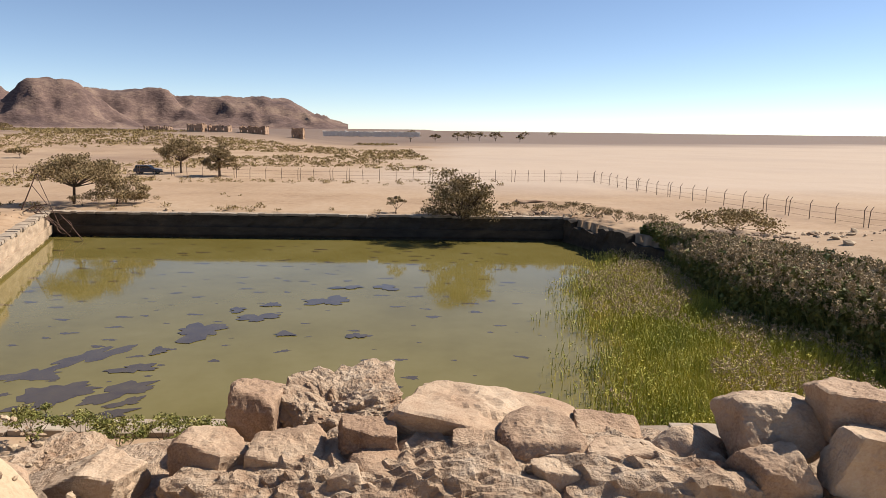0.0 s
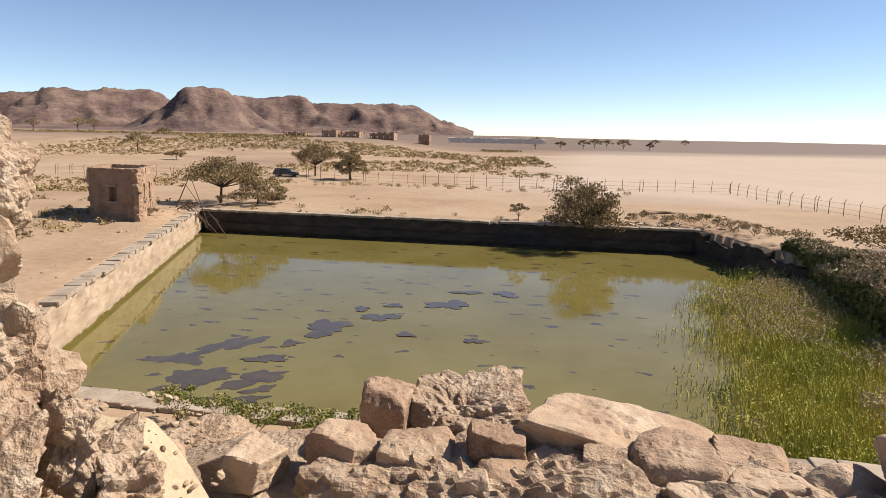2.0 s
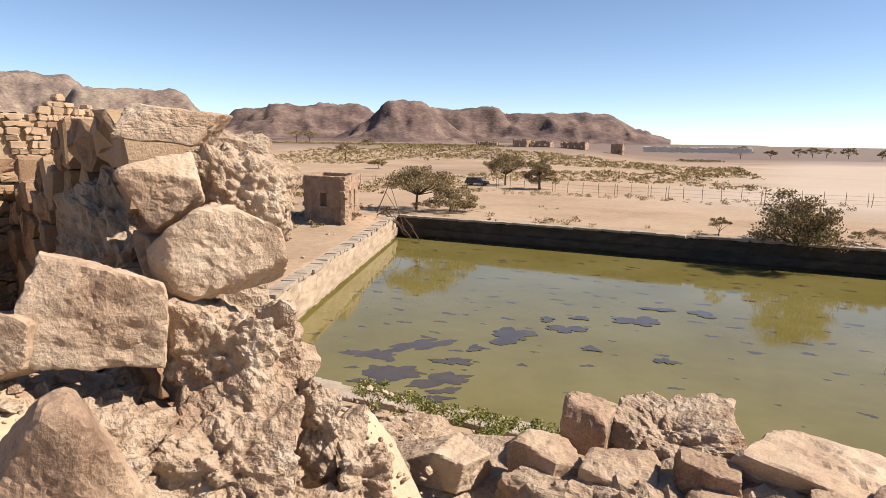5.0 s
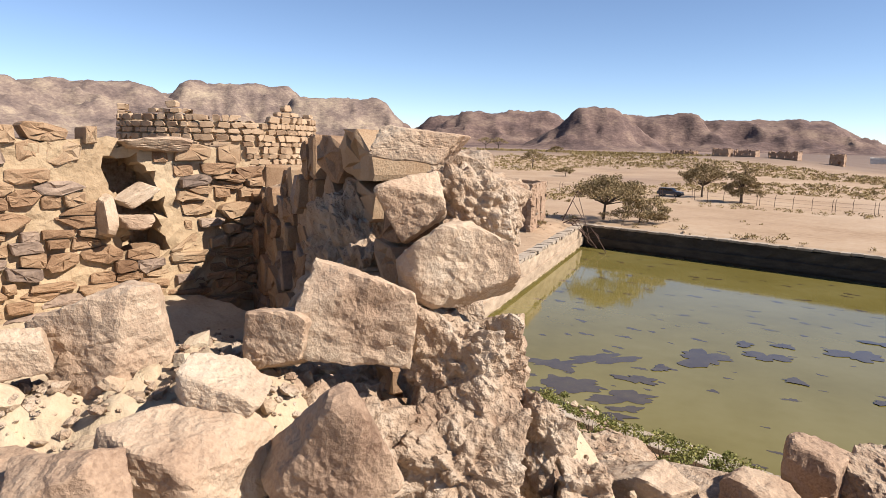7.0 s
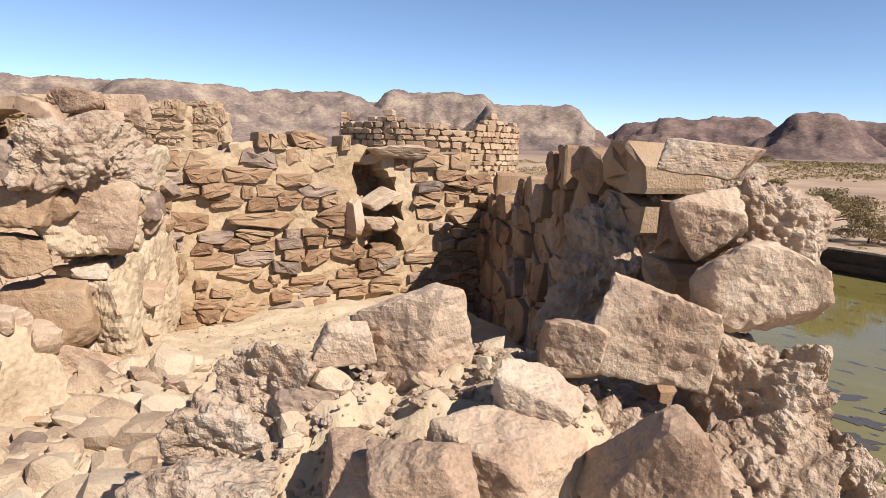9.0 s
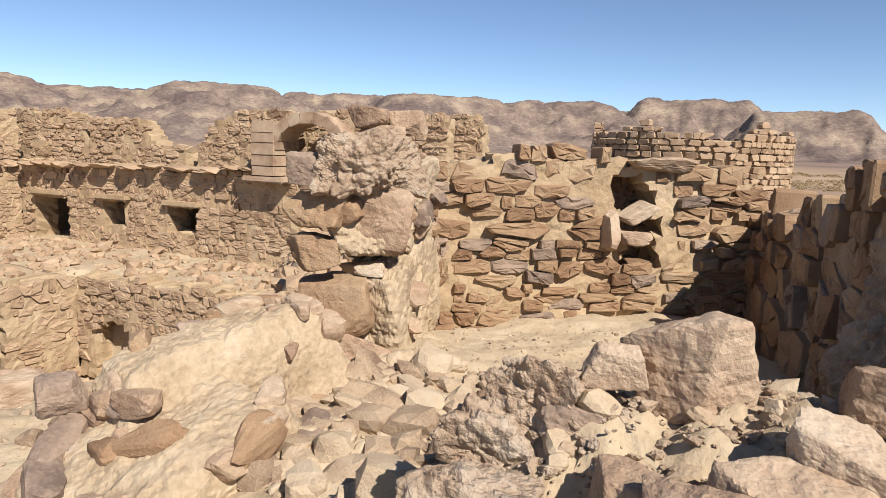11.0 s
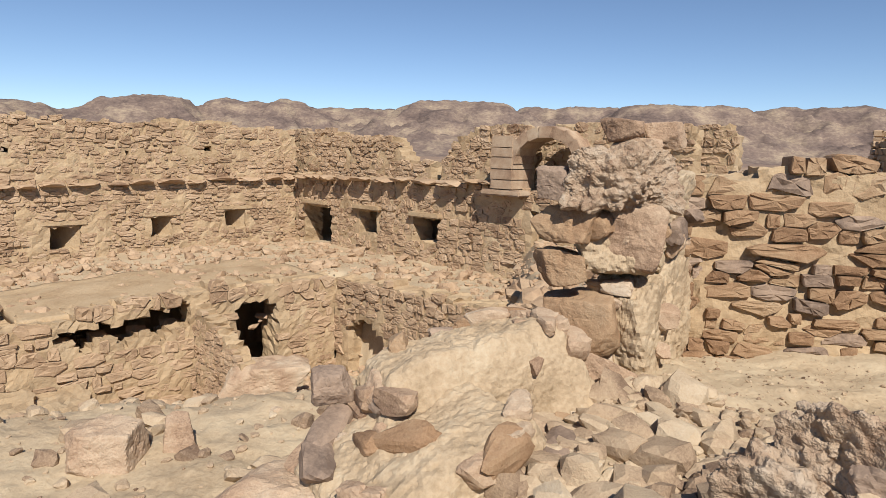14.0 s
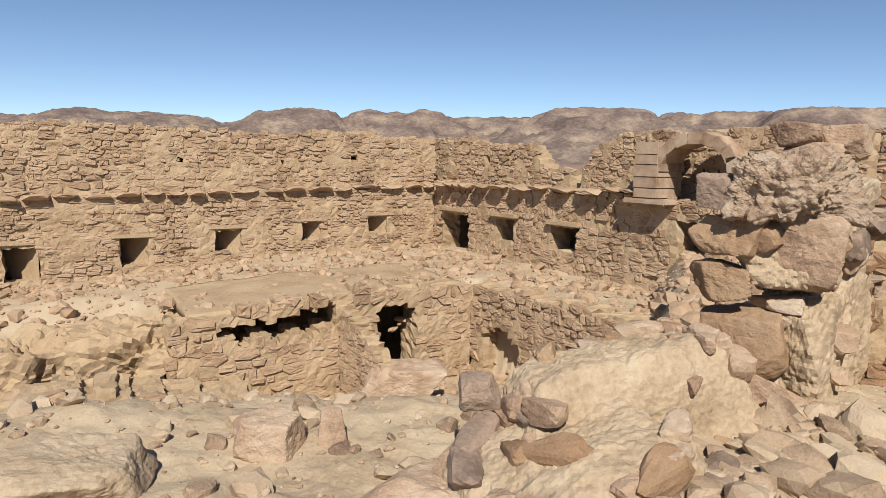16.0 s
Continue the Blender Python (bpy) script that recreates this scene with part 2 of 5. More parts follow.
def rock_arrays(seed, dims, sub=3, rough=0.04, boxy=0.75, cuts=7, round_=36.0):
    """An angular boulder: a ball cut by random planes with worn edges, roughened evenly in its true proportions."""
    rs = np.random.RandomState(seed)
    v, f = ICO[sub]
    acc = np.full(len(v), 1.15 ** -round_)
    for k in range(6 + cuts):
        if k < 6:
            n = np.zeros(3)
            n[k // 2] = 1 if k % 2 else -1
            n += rs.normal(size=3) * 0.2
            d = rs.uniform(0.72, 0.95) * boxy
        else:
            n = rs.normal(size=3)
            d = rs.uniform(0.62, 0.95)
        c = v @ (n / np.linalg.norm(n))
        acc += np.where(c > 1e-3, (np.maximum(c, 1e-3) / d) ** round_, 0)
    p = v * (acc ** (-1 / round_))[:, None] * (np.array(dims) / 2) / boxy
    mean = float(np.mean(dims))
    q = p / mean
    off = Vector((seed * 1.37 % 50, seed * 0.71 % 50, seed * 0.93 % 50))
    n1 = np.array([noise.fractal(Vector(t) * 3.2 + off, 0.75, 2.1, 5) for t in q])
    n3 = 1 - np.abs(grain(q, 7.0, seed + 3, 2)) * 6
    n2 = grain(q, 26.0, seed + 9, 4)
    disp = (n1 * 0.5 + n2 * 0.42 - np.clip(n3, 0, 1) ** 10 * 0.35) * rough * mean
    return p + v * disp[:, None], f


def mesh_of(name, v, f, mat, smooth=False):
    me = bpy.data.meshes.new(name)
    me.from_pydata([tuple(x) for x in v], [], [tuple(int(i) for i in x) for x in f])
    me.materials.append(mat)
    if smooth:
        me.polygons.foreach_set("use_smooth", [True] * len(me.polygons))
    me.update()
    return me


def part(name, me, parent=None, m=None, label=""):
    ob = new(name, me)
    if m is not None:
        ob.matrix_basis = m
    if parent is not None:
        ob.parent = parent
    if label:
        ob["label"] = label
    return ob


def thing(name, label, category, m=None, group="", kind=""):
    ob = new(name)
    ob.empty_display_size = 0.2
    if m is not None:
        ob.matrix_basis = m
    return tagged(ob, label, category, group, kind)


def box_mesh(name, sx, sy, sz, mat, bevel=0.0, base=True):
    bm = bmesh.new()
    bmesh.ops.create_cube(bm, size=1)
    bmesh.ops.scale(bm, vec=(sx, sy, sz), verts=bm.verts)
    if base:
        bmesh.ops.translate(bm, vec=(0, 0, sz / 2), verts=bm.verts)
    if bevel:
        bmesh.ops.bevel(bm, geom=list(bm.edges), offset=bevel, segments=2, affect="EDGES")
    me = bpy.data.meshes.new(name)
    bm.to_mesh(me)
    bm.free()
    me.materials.append(mat)
    return me


class Heap:
    """Gathers many pieces into one mesh."""

    def __init__(self):
        self.v, self.f, self.n = [], [], 0

    def add(self, v, f):
        self.v.append(np.asarray(v, float))
        self.f += [tuple(int(i) + self.n for i in x) for x in f]
        self.n += len(v)

    def mesh(self, name, mat, smooth=False):
        return mesh_of(name, np.concatenate(self.v), self.f, mat, smooth)


def turn(p, rz, rx=0.0, ry=0.0):
    return p @ np.array(Euler((rx, ry, rz)).to_matrix()).T


def tube(heap, pts, radii, sides=6):
    pts = [Vector(p) for p in pts]
    rings = []
    for i, p in enumerate(pts):
        d = (pts[min(i + 1, len(pts) - 1)] - pts[max(i - 1, 0)]).normalized()
        a = d.orthogonal().normalized()
        c = d.cross(a)
        rings += [tuple(p + (a * math.cos(k * 2 * math.pi / sides) + c * math.sin(k * 2 * math.pi / sides)) * radii[i]) for k in range(sides)]
    f = []
    for i in range(len(pts) - 1):
        for k in range(sides):
            f.append((i * sides + k, i * sides + (k + 1) % sides, (i + 1) * sides + (k + 1) % sides, (i + 1) * sides + k))
    f.append(tuple(range(sides))[::-1])
    f.append(tuple((len(pts) - 1) * sides + k for k in range(sides)))
    heap.add(rings, f)


def tube_mesh(name, pts, radii, mat, sides=6):
    h = Heap()
    tube(h, pts, radii, sides)
    return h.mesh(name, mat)


# one stone of a rubble wall: width x, depth y (front at -y), height z, all 1
def stone_arrays(seed):
    rs = np.random.RandomState(seed)
    n = rs.choice([5, 6, 7])
    ang = np.sort((np.arange(n) + rs.uniform(-0.36, 0.36, n)) * 2 * math.pi / n + rs.uniform(0, 6))
    c = np.stack([np.cos(ang), np.sin(ang)], 1)
    c = np.sign(c) * np.abs(c) ** 0.5
    c /= np.abs(c).max(0)
    c *= 0.5
    tilt = rs.uniform(-0.2, 0.2, 2)
    front = np.array([[x * 0.9, -0.5 + x * tilt[0] + z * tilt[1] + rs.uniform(-0.03, 0.03), z * 0.87] for x, z in c])
    mid = np.array([[x, -0.40 + rs.uniform(-0.05, 0.04), z] for x, z in c])
    back = np.array([[x * 0.9, 0.5, z * 0.9] for x, z in c])
    v = np.concatenate([front, mid, back])
    f = [tuple(range(n))]
    for r in (0, n):
        for k in range(n):
            f.append((r + k, r + n + k, r + n + (k + 1) % n, r + (k + 1) % n))
    return v, f


STONES = [stone_arrays(900 + k) for k in range(24)]


def wall_core(p0, p1, z0, top, thick, mat, cell=0.16, hole=None, rough=0.035, seed=1, name="core"):
    """The mortar body of a ruined wall, front on the right-hand side of p0 -> p1. top(s) is the height of the top; hole(s, z) is true in openings."""
    p0, p1 = Vector(p0), Vector(p1)
    ln = (p1 - p0).length
    d = (p1 - p0) / ln
    n = Vector((d.y, -d.x))
    ni = max(2, int(ln / cell))
    zmax = max(top(i * ln / ni) for i in range(ni + 1))
    nj = max(2, int((zmax - z0) / cell))
    cs, cz = ln / ni, (zmax - z0) / nj
    solid = [[(z0 + (j + 0.5) * cz) < top((i + 0.5) * cs) and not (hole and hole((i + 0.5) * cs, z0 + (j + 0.5) * cz)) for j in range(nj)] for i in range(ni)]
    nk = max(1, int(thick / (cell * 1.4)))
    rs = np.random.RandomState(seed)
    jit = rs.uniform(-1, 1, (ni + 1, nj + 1, nk + 1, 3)) * cell * 0.32
    ii, jj, kk = np.meshgrid(np.arange(ni + 1), np.arange(nj + 1), np.arange(nk + 1), indexing="ij")
    flat = np.stack([ii.ravel() * cs, kk.ravel() * thick / nk, z0 + jj.ravel() * cz], 1)
    relief = np.stack([grain(flat, 5.0, seed + 7 + k, 4) for k in range(3)], 1) * rough * 1.6
    pos = flat + jit.reshape(-1, 3) * np.array([1, 0.5, 1]) + relief
    world_v = np.stack([p0.x + d.x * pos[:, 0] - n.x * pos[:, 1], p0.y + d.y * pos[:, 0] - n.y * pos[:, 1], pos[:, 2]], 1)
    used, v, f = {}, [], []

    def vid(i, j, k):
        key = (i * (nj + 1) + j) * (nk + 1) + k
        if key not in used:
            used[key] = len(v)
            v.append(world_v[key])
        return used[key]
    for i in range(ni):
        for j in range(nj):
            if not solid[i][j]:
                continue
            f.append((vid(i, j, 0), vid(i + 1, j, 0), vid(i + 1, j + 1, 0), vid(i, j + 1, 0)))
            f.append((vid(i, j, nk), vid(i, j + 1, nk), vid(i + 1, j + 1, nk), vid(i + 1, j, nk)))
            for di, dj, a, b in ((-1, 0, (0, 0), (0, 1)), (1, 0, (1, 1), (1, 0)), (0, -1, (1, 0), (0, 0)), (0, 1, (0, 1), (1, 1))):
                x, y = i + di, j + dj
                if not (0 <= x < ni and 0 <= y < nj and solid[x][y]):
                    for k in range(nk):
                        f.append((vid(i + a[0], j + a[1], k), vid(i + b[0], j + b[1], k), vid(i + b[0], j + b[1], k + 1), vid(i + a[0], j + a[1], k + 1)))
    return mesh_of(name, v, f, mat)


def clip_cell(poly, m, n):
    """The part of a polygon on the side of m away from n."""
    out = []
    for k in range(len(poly)):
        a, b = poly[k - 1], poly[k]
        da, db = (a - m) @ n, (b - m) @ n
        if (da < 0) != (db < 0):
            out.append(a + (b - a) * (da / (da - db)))
        if db < 0:
            out.append(b)
    return out


def stone_cells(ln, z0, top, course, width, seed, hole=None, jitter=0.24, lost=0.07):
    """Rough courses of interlocking stones: the outline of every stone in the wall's plane (s, z)."""
    rs = np.random.RandomState(seed)
    pts, half, z = [], [], z0 - course
    zmax = max(top(k * ln / 40) for k in range(41)) + course
    while z < zmax:
        h = course * rs.choice([0.6, 0.85, 1.1, 1.6]) * rs.uniform(0.9, 1.1)
        s = -rs.uniform(0, width) - width
        while s < ln + width:
            w = width * rs.choice([0.4, 0.65, 1.0, 1.4, 1.9]) * rs.uniform(0.85, 1.15) * (0.6 + 0.4 * h / course)
            pts.append((s + w / 2 + rs.uniform(-1, 1) * jitter * w * 0.5, z + h / 2 + rs.uniform(-1, 1) * jitter * h))
            half.append((w * 0.53, h * 0.62))
            if w > width * 1.2 and rs.rand() < jitter * 0.6:
                pts[-1] = (pts[-1][0], z + h * 0.3)
                pts.append((s + w * rs.uniform(0.35, 0.65), z + h * 0.8))
                half.append((w * 0.5, h * 0.4))
            s += w
        z += h
    pts = np.array(pts)
    stretch = np.array([width, course * 1.08])
    q = pts / stretch
    cells = []
    for k in range(len(q)):
        c, zc = pts[k]
        if not (0 < c < ln and z0 < zc < top(c)) or rs.rand() < lost:
            continue
        d2 = ((q - q[k]) ** 2).sum(1)
        box = np.array(half[k]) / stretch
        poly = [q[k] + np.array(o) * box * rs.uniform(0.88, 1.06, 2) for o in ((-1, -1), (1, -1), (1, 1), (-1, 1))]
        for j in np.argsort(d2)[1:15]:
            poly = clip_cell(poly, (q[k] + q[j]) / 2, q[j] - q[k])
            if len(poly) < 3:
                break
        if len(poly) < 3:
            continue
        poly = np.array(poly) * stretch
        if hole:
            mid = poly.mean(0)
            if any(hole(*(mid + (v - mid) * 0.75)) for v in poly) or hole(*mid):
                continue
        cells.append(poly)
    return cells


def cell_stone(poly, rs, depth, proud, gap):
    """A worn stone with the outline poly: its front at -proud, in (s, out, z) about its middle."""
    mid = poly.mean(0)
    size = np.ptp(poly, axis=0)
    p = poly - mid
    ring = []
    for k in range(len(p)):
        a, b = p[k - 1], p[k]
        e = np.linalg.norm(b - a)
        if e > 0.3 * size.min():
            ring.append(a + (b - a) * rs.uniform(0.05, 0.13) + rs.normal(size=2) * e * 0.025)
            ring.append(a + (b - a) * rs.uniform(0.87, 0.95) + rs.normal(size=2) * e * 0.025)
        else:
            ring.append((a + b) / 2)
    ring = np.array(ring)
    r = np.linalg.norm(ring, axis=1)[:, None]
    ring = ring * np.maximum(1 - gap / np.maximum(r, 0.01), 0.6)
    n = len(ring)
    tilt = rs.normal(size=2) * 0.07
    lift = ring @ tilt
    inner = ring * rs.uniform(0.86, 0.95, (n, 1))
    v = [(x, -proud + lift[k] * 0.9 + rs.normal() * 0.005, y) for k, (x, y) in enumerate(inner)]
    v += [(x, -proud * 0.86 + lift[k] + rs.normal() * 0.005, y) for k, (x, y) in enumerate(ring)]
    v += [(x * 0.92, depth - proud, y * 0.92) for x, y in ring]
    dent = 0.05 * min(size.min(), 0.25)
    v += [(x * 0.5, -proud * 1.06 + lift[k] * 0.5 + rs.normal() * dent, y * 0.5) for k, (x, y) in enumerate(inner)]
    v.append((rs.normal() * 0.05 * size[0], -proud * 1.06 + rs.normal() * dent, rs.normal() * 0.05 * size[1]))
    f = [(3 * n + k, 3 * n + (k + 1) % n, 4 * n) for k in range(n)]
    f += [(k, (k + 1) % n, 3 * n + (k + 1) % n, 3 * n + k) for k in range(n)]
    for o in (0, n):
        f += [(o + k, o + n + k, o + n + (k + 1) % n, o + (k + 1) % n) for k in range(n)]
    return mid, np.array(v), f


def stone_matrix(p0, d, n, c, z, w, h, depth, proud, tilt):
    q = p0 + d * c + n * (proud - depth / 2)
    m = Matrix(((d.x, -n.x, 0, q.x), (d.y, -n.y, 0, q.y), (0, 0, 1, z), (0, 0, 0, 1)))
    return m @ Matrix.Rotation(tilt, 4, "Y") @ Matrix.Diagonal((w, depth, h, 1))


def masonry(owner, p0, p1, z0, top, course, width, seed, mats, hole=None, proud=0.05, depth=0.2, single=0, group_mat=None, jitter=0.24, gap=0.006):
    """Facing stones on the right-hand side of p0 -> p1; the first `single` are objects of their own."""
    p0, p1 = Vector(p0), Vector(p1)
    ln = (p1 - p0).length
    d = (p1 - p0) / ln
    n = Vector((d.y, -d.x))
    rs = np.random.RandomState(seed + 5)
    joined = Heap()
    for k, poly in enumerate(stone_cells(ln, z0, top, course, width, seed, hole, jitter)):
        mid, v, f = cell_stone(poly, rs, depth, proud * rs.uniform(0.25, 1.7), gap * rs.uniform(0.5, 2.2))
        q = p0 + d * mid[0]
        m = Matrix(((d.x, -n.x, 0, q.x), (d.y, -n.y, 0, q.y), (0, 0, 1, mid[1]), (0, 0, 0, 1)))
        if k < single:
            part("stone", mesh_of("stone", v, f, mats[rs.choice(len(mats), p=[0.9, 0.1] if len(mats) == 2 else None)]), owner, m)
        else:
            a = np.array(m)
            joined.add(v @ a[:3, :3].T + a[:3, 3], f)
    if joined.n:
        ob = part("stonework", joined.mesh("stonework", group_mat or mats[0]), owner)
        ob["kind"] = "stuff"


# ---- desert ground, one sheet to the horizon ----
POOL = [Vector((-43.0, 72.4)), Vector((13.2, 72.4)), Vector((31.3, 20.5)), Vector((-22.9, 20.5))]     # inner corners
WATER_Z = -2.6


def smooth(a, b, x):
    t = np.clip((x - a) / (b - a), 0, 1)
    return t * t * (3 - 2 * t)


def pool_side(x, y):
    """Signed distance outside the pool (positive out)."""
    worst = None
    for k in range(4):
        a, b = POOL[k], POOL[(k + 1) % 4]
        d = (b - a).normalized()
        s = (x - a.x) * (-d.y) * 1.0 + (y - a.y) * d.x
        worst = s if worst is None else np.maximum(worst, s)
    return worst


def ground_height(x, y):
    p = np.stack([x, y, np.zeros_like(x)], 1)
    r = np.hypot(x, y - 40)
    z = wave_noise(p, 0.05, 11, 3) * 0.35 * smooth(10, 80, r) + wave_noise(p, 0.5, 12, 3) * 0.06
    z += wave_noise(p, 0.006, 13, 3) * 1.6 * smooth(250, 900, r)
    z += 6.5 * smooth(210, 420, np.hypot(x, y)) * smooth(-40, -130, x)
    z += 2.2 * np.exp(-(((x - 42) / 16) ** 2 + ((y - 50) / 9) ** 2))           # spoil bank past the reeds
    z += 0.9 * np.exp(-(((x - 14) / 7) ** 2 + ((y - 80) / 2.5) ** 2))
    return z


def build_ground():
    xs = np.unique(np.concatenate([np.linspace(-4500, -400, 26), np.linspace(-400, -90, 40), np.linspace(-90, 80, 341), np.linspace(80, 400, 40), np.linspace(400, 4500, 26)]))
    ys = np.unique(np.concatenate([np.linspace(-4500, -300, 20), np.linspace(-300, -20, 30), np.linspace(-20, 150, 341), np.linspace(150, 500, 60), np.linspace(500, 4700, 40)]))
    gx, gy = np.meshgrid(xs, ys, indexing="ij")
    x, y = gx.ravel(), gy.ravel()
    z = ground_height(x, y)
    out = pool_side(x, y)
    z = np.where(out < 2.2, np.minimum(z, -0.05), z)
    z = np.where(out < 0.62, -4.2, z)
    nx, ny = len(xs), len(ys)
    f = [(i * ny + j, (i + 1) * ny + j, (i + 1) * ny + j + 1, i * ny + j + 1) for i in range(nx - 1) for j in range(ny - 1)]
    ob = new("ground", mesh_of("ground", np.stack([x, y, z], 1), f, GROUND, True))
    tagged(ob, "tan desert sand plain with pale salt flat", "ground", kind="structure")


build_ground()

# hills: yaw of the middle, half width of the flat top, height angle, width of the flanks (degrees), distance
MESAS = [(17.5, 4.2, 2.55, 5.5, 1700), (25.0, 2.6, 3.1, 3.5, 1650), (29.9, 1.2, 3.55, 4.2, 1450), (37.0, 3.0, 3.0, 5.0, 1900), (42.0, 1.2, 2.4, 3.5, 2100),
         (51.5, 3.2, 3.75, 3.8, 1500), (59.5, 3.6, 4.6, 4.5, 1900), (70.5, 3.0, 4.15, 5.0, 1700), (80.0, 3.4, 4.35, 5.0, 1600), (88.5, 3.0, 4.1, 5.0, 1900),
         (98.2, 2.4, 4.5, 6.0, 1700), (107.0, 3.4, 3.65, 5.0, 2000), (115.0, 2.4, 4.0, 4.5, 1700), (123.3, 1.8, 4.0, 4.0, 1600), (136.0, 3.0, 3.15, 8.0, 2200)]


def build_hills():
    az = np.radians(np.arange(8.0, 165.0, 0.2))
    rr = np.concatenate([np.linspace(950, 1900, 70), np.linspace(1930, 3000, 26)])
    ga, gr = np.meshgrid(az, rr, indexing="ij")
    a, r = ga.ravel(), gr.ravel()
    x, y = -np.sin(a) * r, np.cos(a) * r
    p = np.stack([x, y, np.zeros_like(x)], 1)
    wob = wave_noise(p, 0.010, 31, 4)
    gully = np.abs(grain(p, 0.035, 35, 4)) * 1.3
    deg = np.degrees(a)
    # a long far ridge behind the single hills
    ridge = smooth(44, 50, deg) * (3.62 - 0.8 * smooth(124, 130, deg)) + smooth(11, 24, deg) * (1 - smooth(41, 46, deg)) * 2.1
    h = np.tan(np.radians(ridge)) * 2150 * np.exp(-((r - 2250) / 420.0) ** 2) * (1 + 0.05 * wave_noise(p, 0.006, 36, 3))
    for yaw, half, el, flank, dist in MESAS:
        top = math.tan(radians(el * 0.93)) * dist + 9.4
        u = np.abs(deg - yaw) + wob * 0.35
        v = np.abs(r - dist - 130) / dist * 57.3 * 0.8 + wob * 0.8
        e = np.sqrt(np.maximum(u - half, 0) ** 2 + np.maximum(v - 3.5, 0) ** 2) / (flank * (1.6 if yaw < 64 else 2.6))
        g = np.clip(1 - e - 0.10 * gully * smooth(0.05, 0.3, e), 0, 1)
        g = np.where(g > 0.88, 0.93 + (g - 0.88) * 0.58, 0.93 * (g / 0.88) ** 1.7)       # low cliff cap over long talus
        h = np.maximum(h, top * np.clip(g, 0, 1))
    h += smooth(0, 30, h) * (grain(p, 0.08, 32, 4) * 4.0 - gully * 11.0)
    h += smooth(1000, 1500, r) * (9 + 5 * wave_noise(p, 0.004, 34, 2)) * smooth(0.35, 0.9, a)
    na, nr = len(az), len(rr)
    f = [(i * nr + j, i * nr + j + 1, (i + 1) * nr + j + 1, (i + 1) * nr + j) for i in range(na - 1) for j in range(nr - 1)]
    z = h + 2.0
    z = np.where(r < 1000, z - (1000 - r) * 0.2, z)
    v = np.stack([x, y, z], 1)
    # west of this bearing the ridge takes the rock lightened for front light
    split = int(np.searchsorted(az, radians(46.0)))
    for name, label, mat, lo, hi in (("hills_north", "dark purple-brown flat-topped desert hills on the horizon", HILL, 0, split), ("hills_west", "pale brown ridge of low desert hills, front light in its colour", HILL_LIT, split, na - 1)):
        sel = f[lo * (nr - 1):hi * (nr - 1)]
        base = lo * nr
        tagged(new(name, mesh_of(name, v[base:(hi + 1) * nr], [tuple(i - base for i in q) for q in sel], mat, True)), label, "hills", kind="structure")


build_hills()


# ---- the cistern ----
def build_pool():
    names = ("cistern_wall_north", "cistern_wall_east", "cistern_wall_south", "cistern_wall_west")
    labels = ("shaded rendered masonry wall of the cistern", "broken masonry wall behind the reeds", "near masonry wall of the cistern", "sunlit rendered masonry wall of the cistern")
    rs = np.random.RandomState(4)
    for k in range(4):
        a, b = POOL[k], POOL[(k + 1) % 4]
        d = (b - a).normalized()
        n = Vector((-d.y, d.x))                 # outward
        wall = thing(names[k], labels[k], "wall", kind="structure")
        ln = (b - a).length
        ruin = k == 1
        # shade-darkened render on the north and east bodies, the tan one elsewhere
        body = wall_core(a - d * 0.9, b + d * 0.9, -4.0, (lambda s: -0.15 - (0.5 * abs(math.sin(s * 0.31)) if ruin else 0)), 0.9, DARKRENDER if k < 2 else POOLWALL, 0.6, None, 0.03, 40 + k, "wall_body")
        part("wall_body", body, wall)
        # a low ledge above the water, and coping slabs along the top
        if not ruin:
            q = a + d * ln / 2
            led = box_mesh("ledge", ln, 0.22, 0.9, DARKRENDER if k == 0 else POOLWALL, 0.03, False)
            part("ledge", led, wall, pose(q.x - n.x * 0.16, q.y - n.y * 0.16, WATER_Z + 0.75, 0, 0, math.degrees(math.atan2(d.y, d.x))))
            slabs = [box_mesh("coping_slab", 1, 1, 1, COPING, 0.04, False)]
            s = 0.0
            while s < ln:
                w = rs.uniform(0.7, 1.5)
                if rs.rand() > 0.05:
                    q = a + d * (s + w / 2) + n * (0.42 + rs.uniform(-0.05, 0.05))
                    ob = part("coping_slab", slabs[0], wall, pose(q.x, q.y, -0.03 + rs.uniform(-0.04, 0.05), rs.uniform(-2, 2), rs.uniform(-2, 2), math.degrees(math.atan2(d.y, d.x)) + rs.uniform(-1.5, 1.5)))
                    ob.scale = (w - 0.03, 1.05 * rs.uniform(0.9, 1.1), 0.24)
                s += w
    v = [(p.x, p.y, WATER_Z) for p in POOL]
    water = new("water", mesh_of("water", v, [(0, 1, 2, 3)], WATER))
    tagged(water, "still olive-green water reflecting sky and bank", "water", kind="structure")
    bed = new("cistern_floor", mesh_of("cistern_floor", [(p.x * 1.02, p.y * 1.02, -4.0) for p in POOL], [(0, 1, 2, 3)], MUD))
    tagged(bed, "muddy cistern floor under the water", "floor", kind="structure")


build_pool()


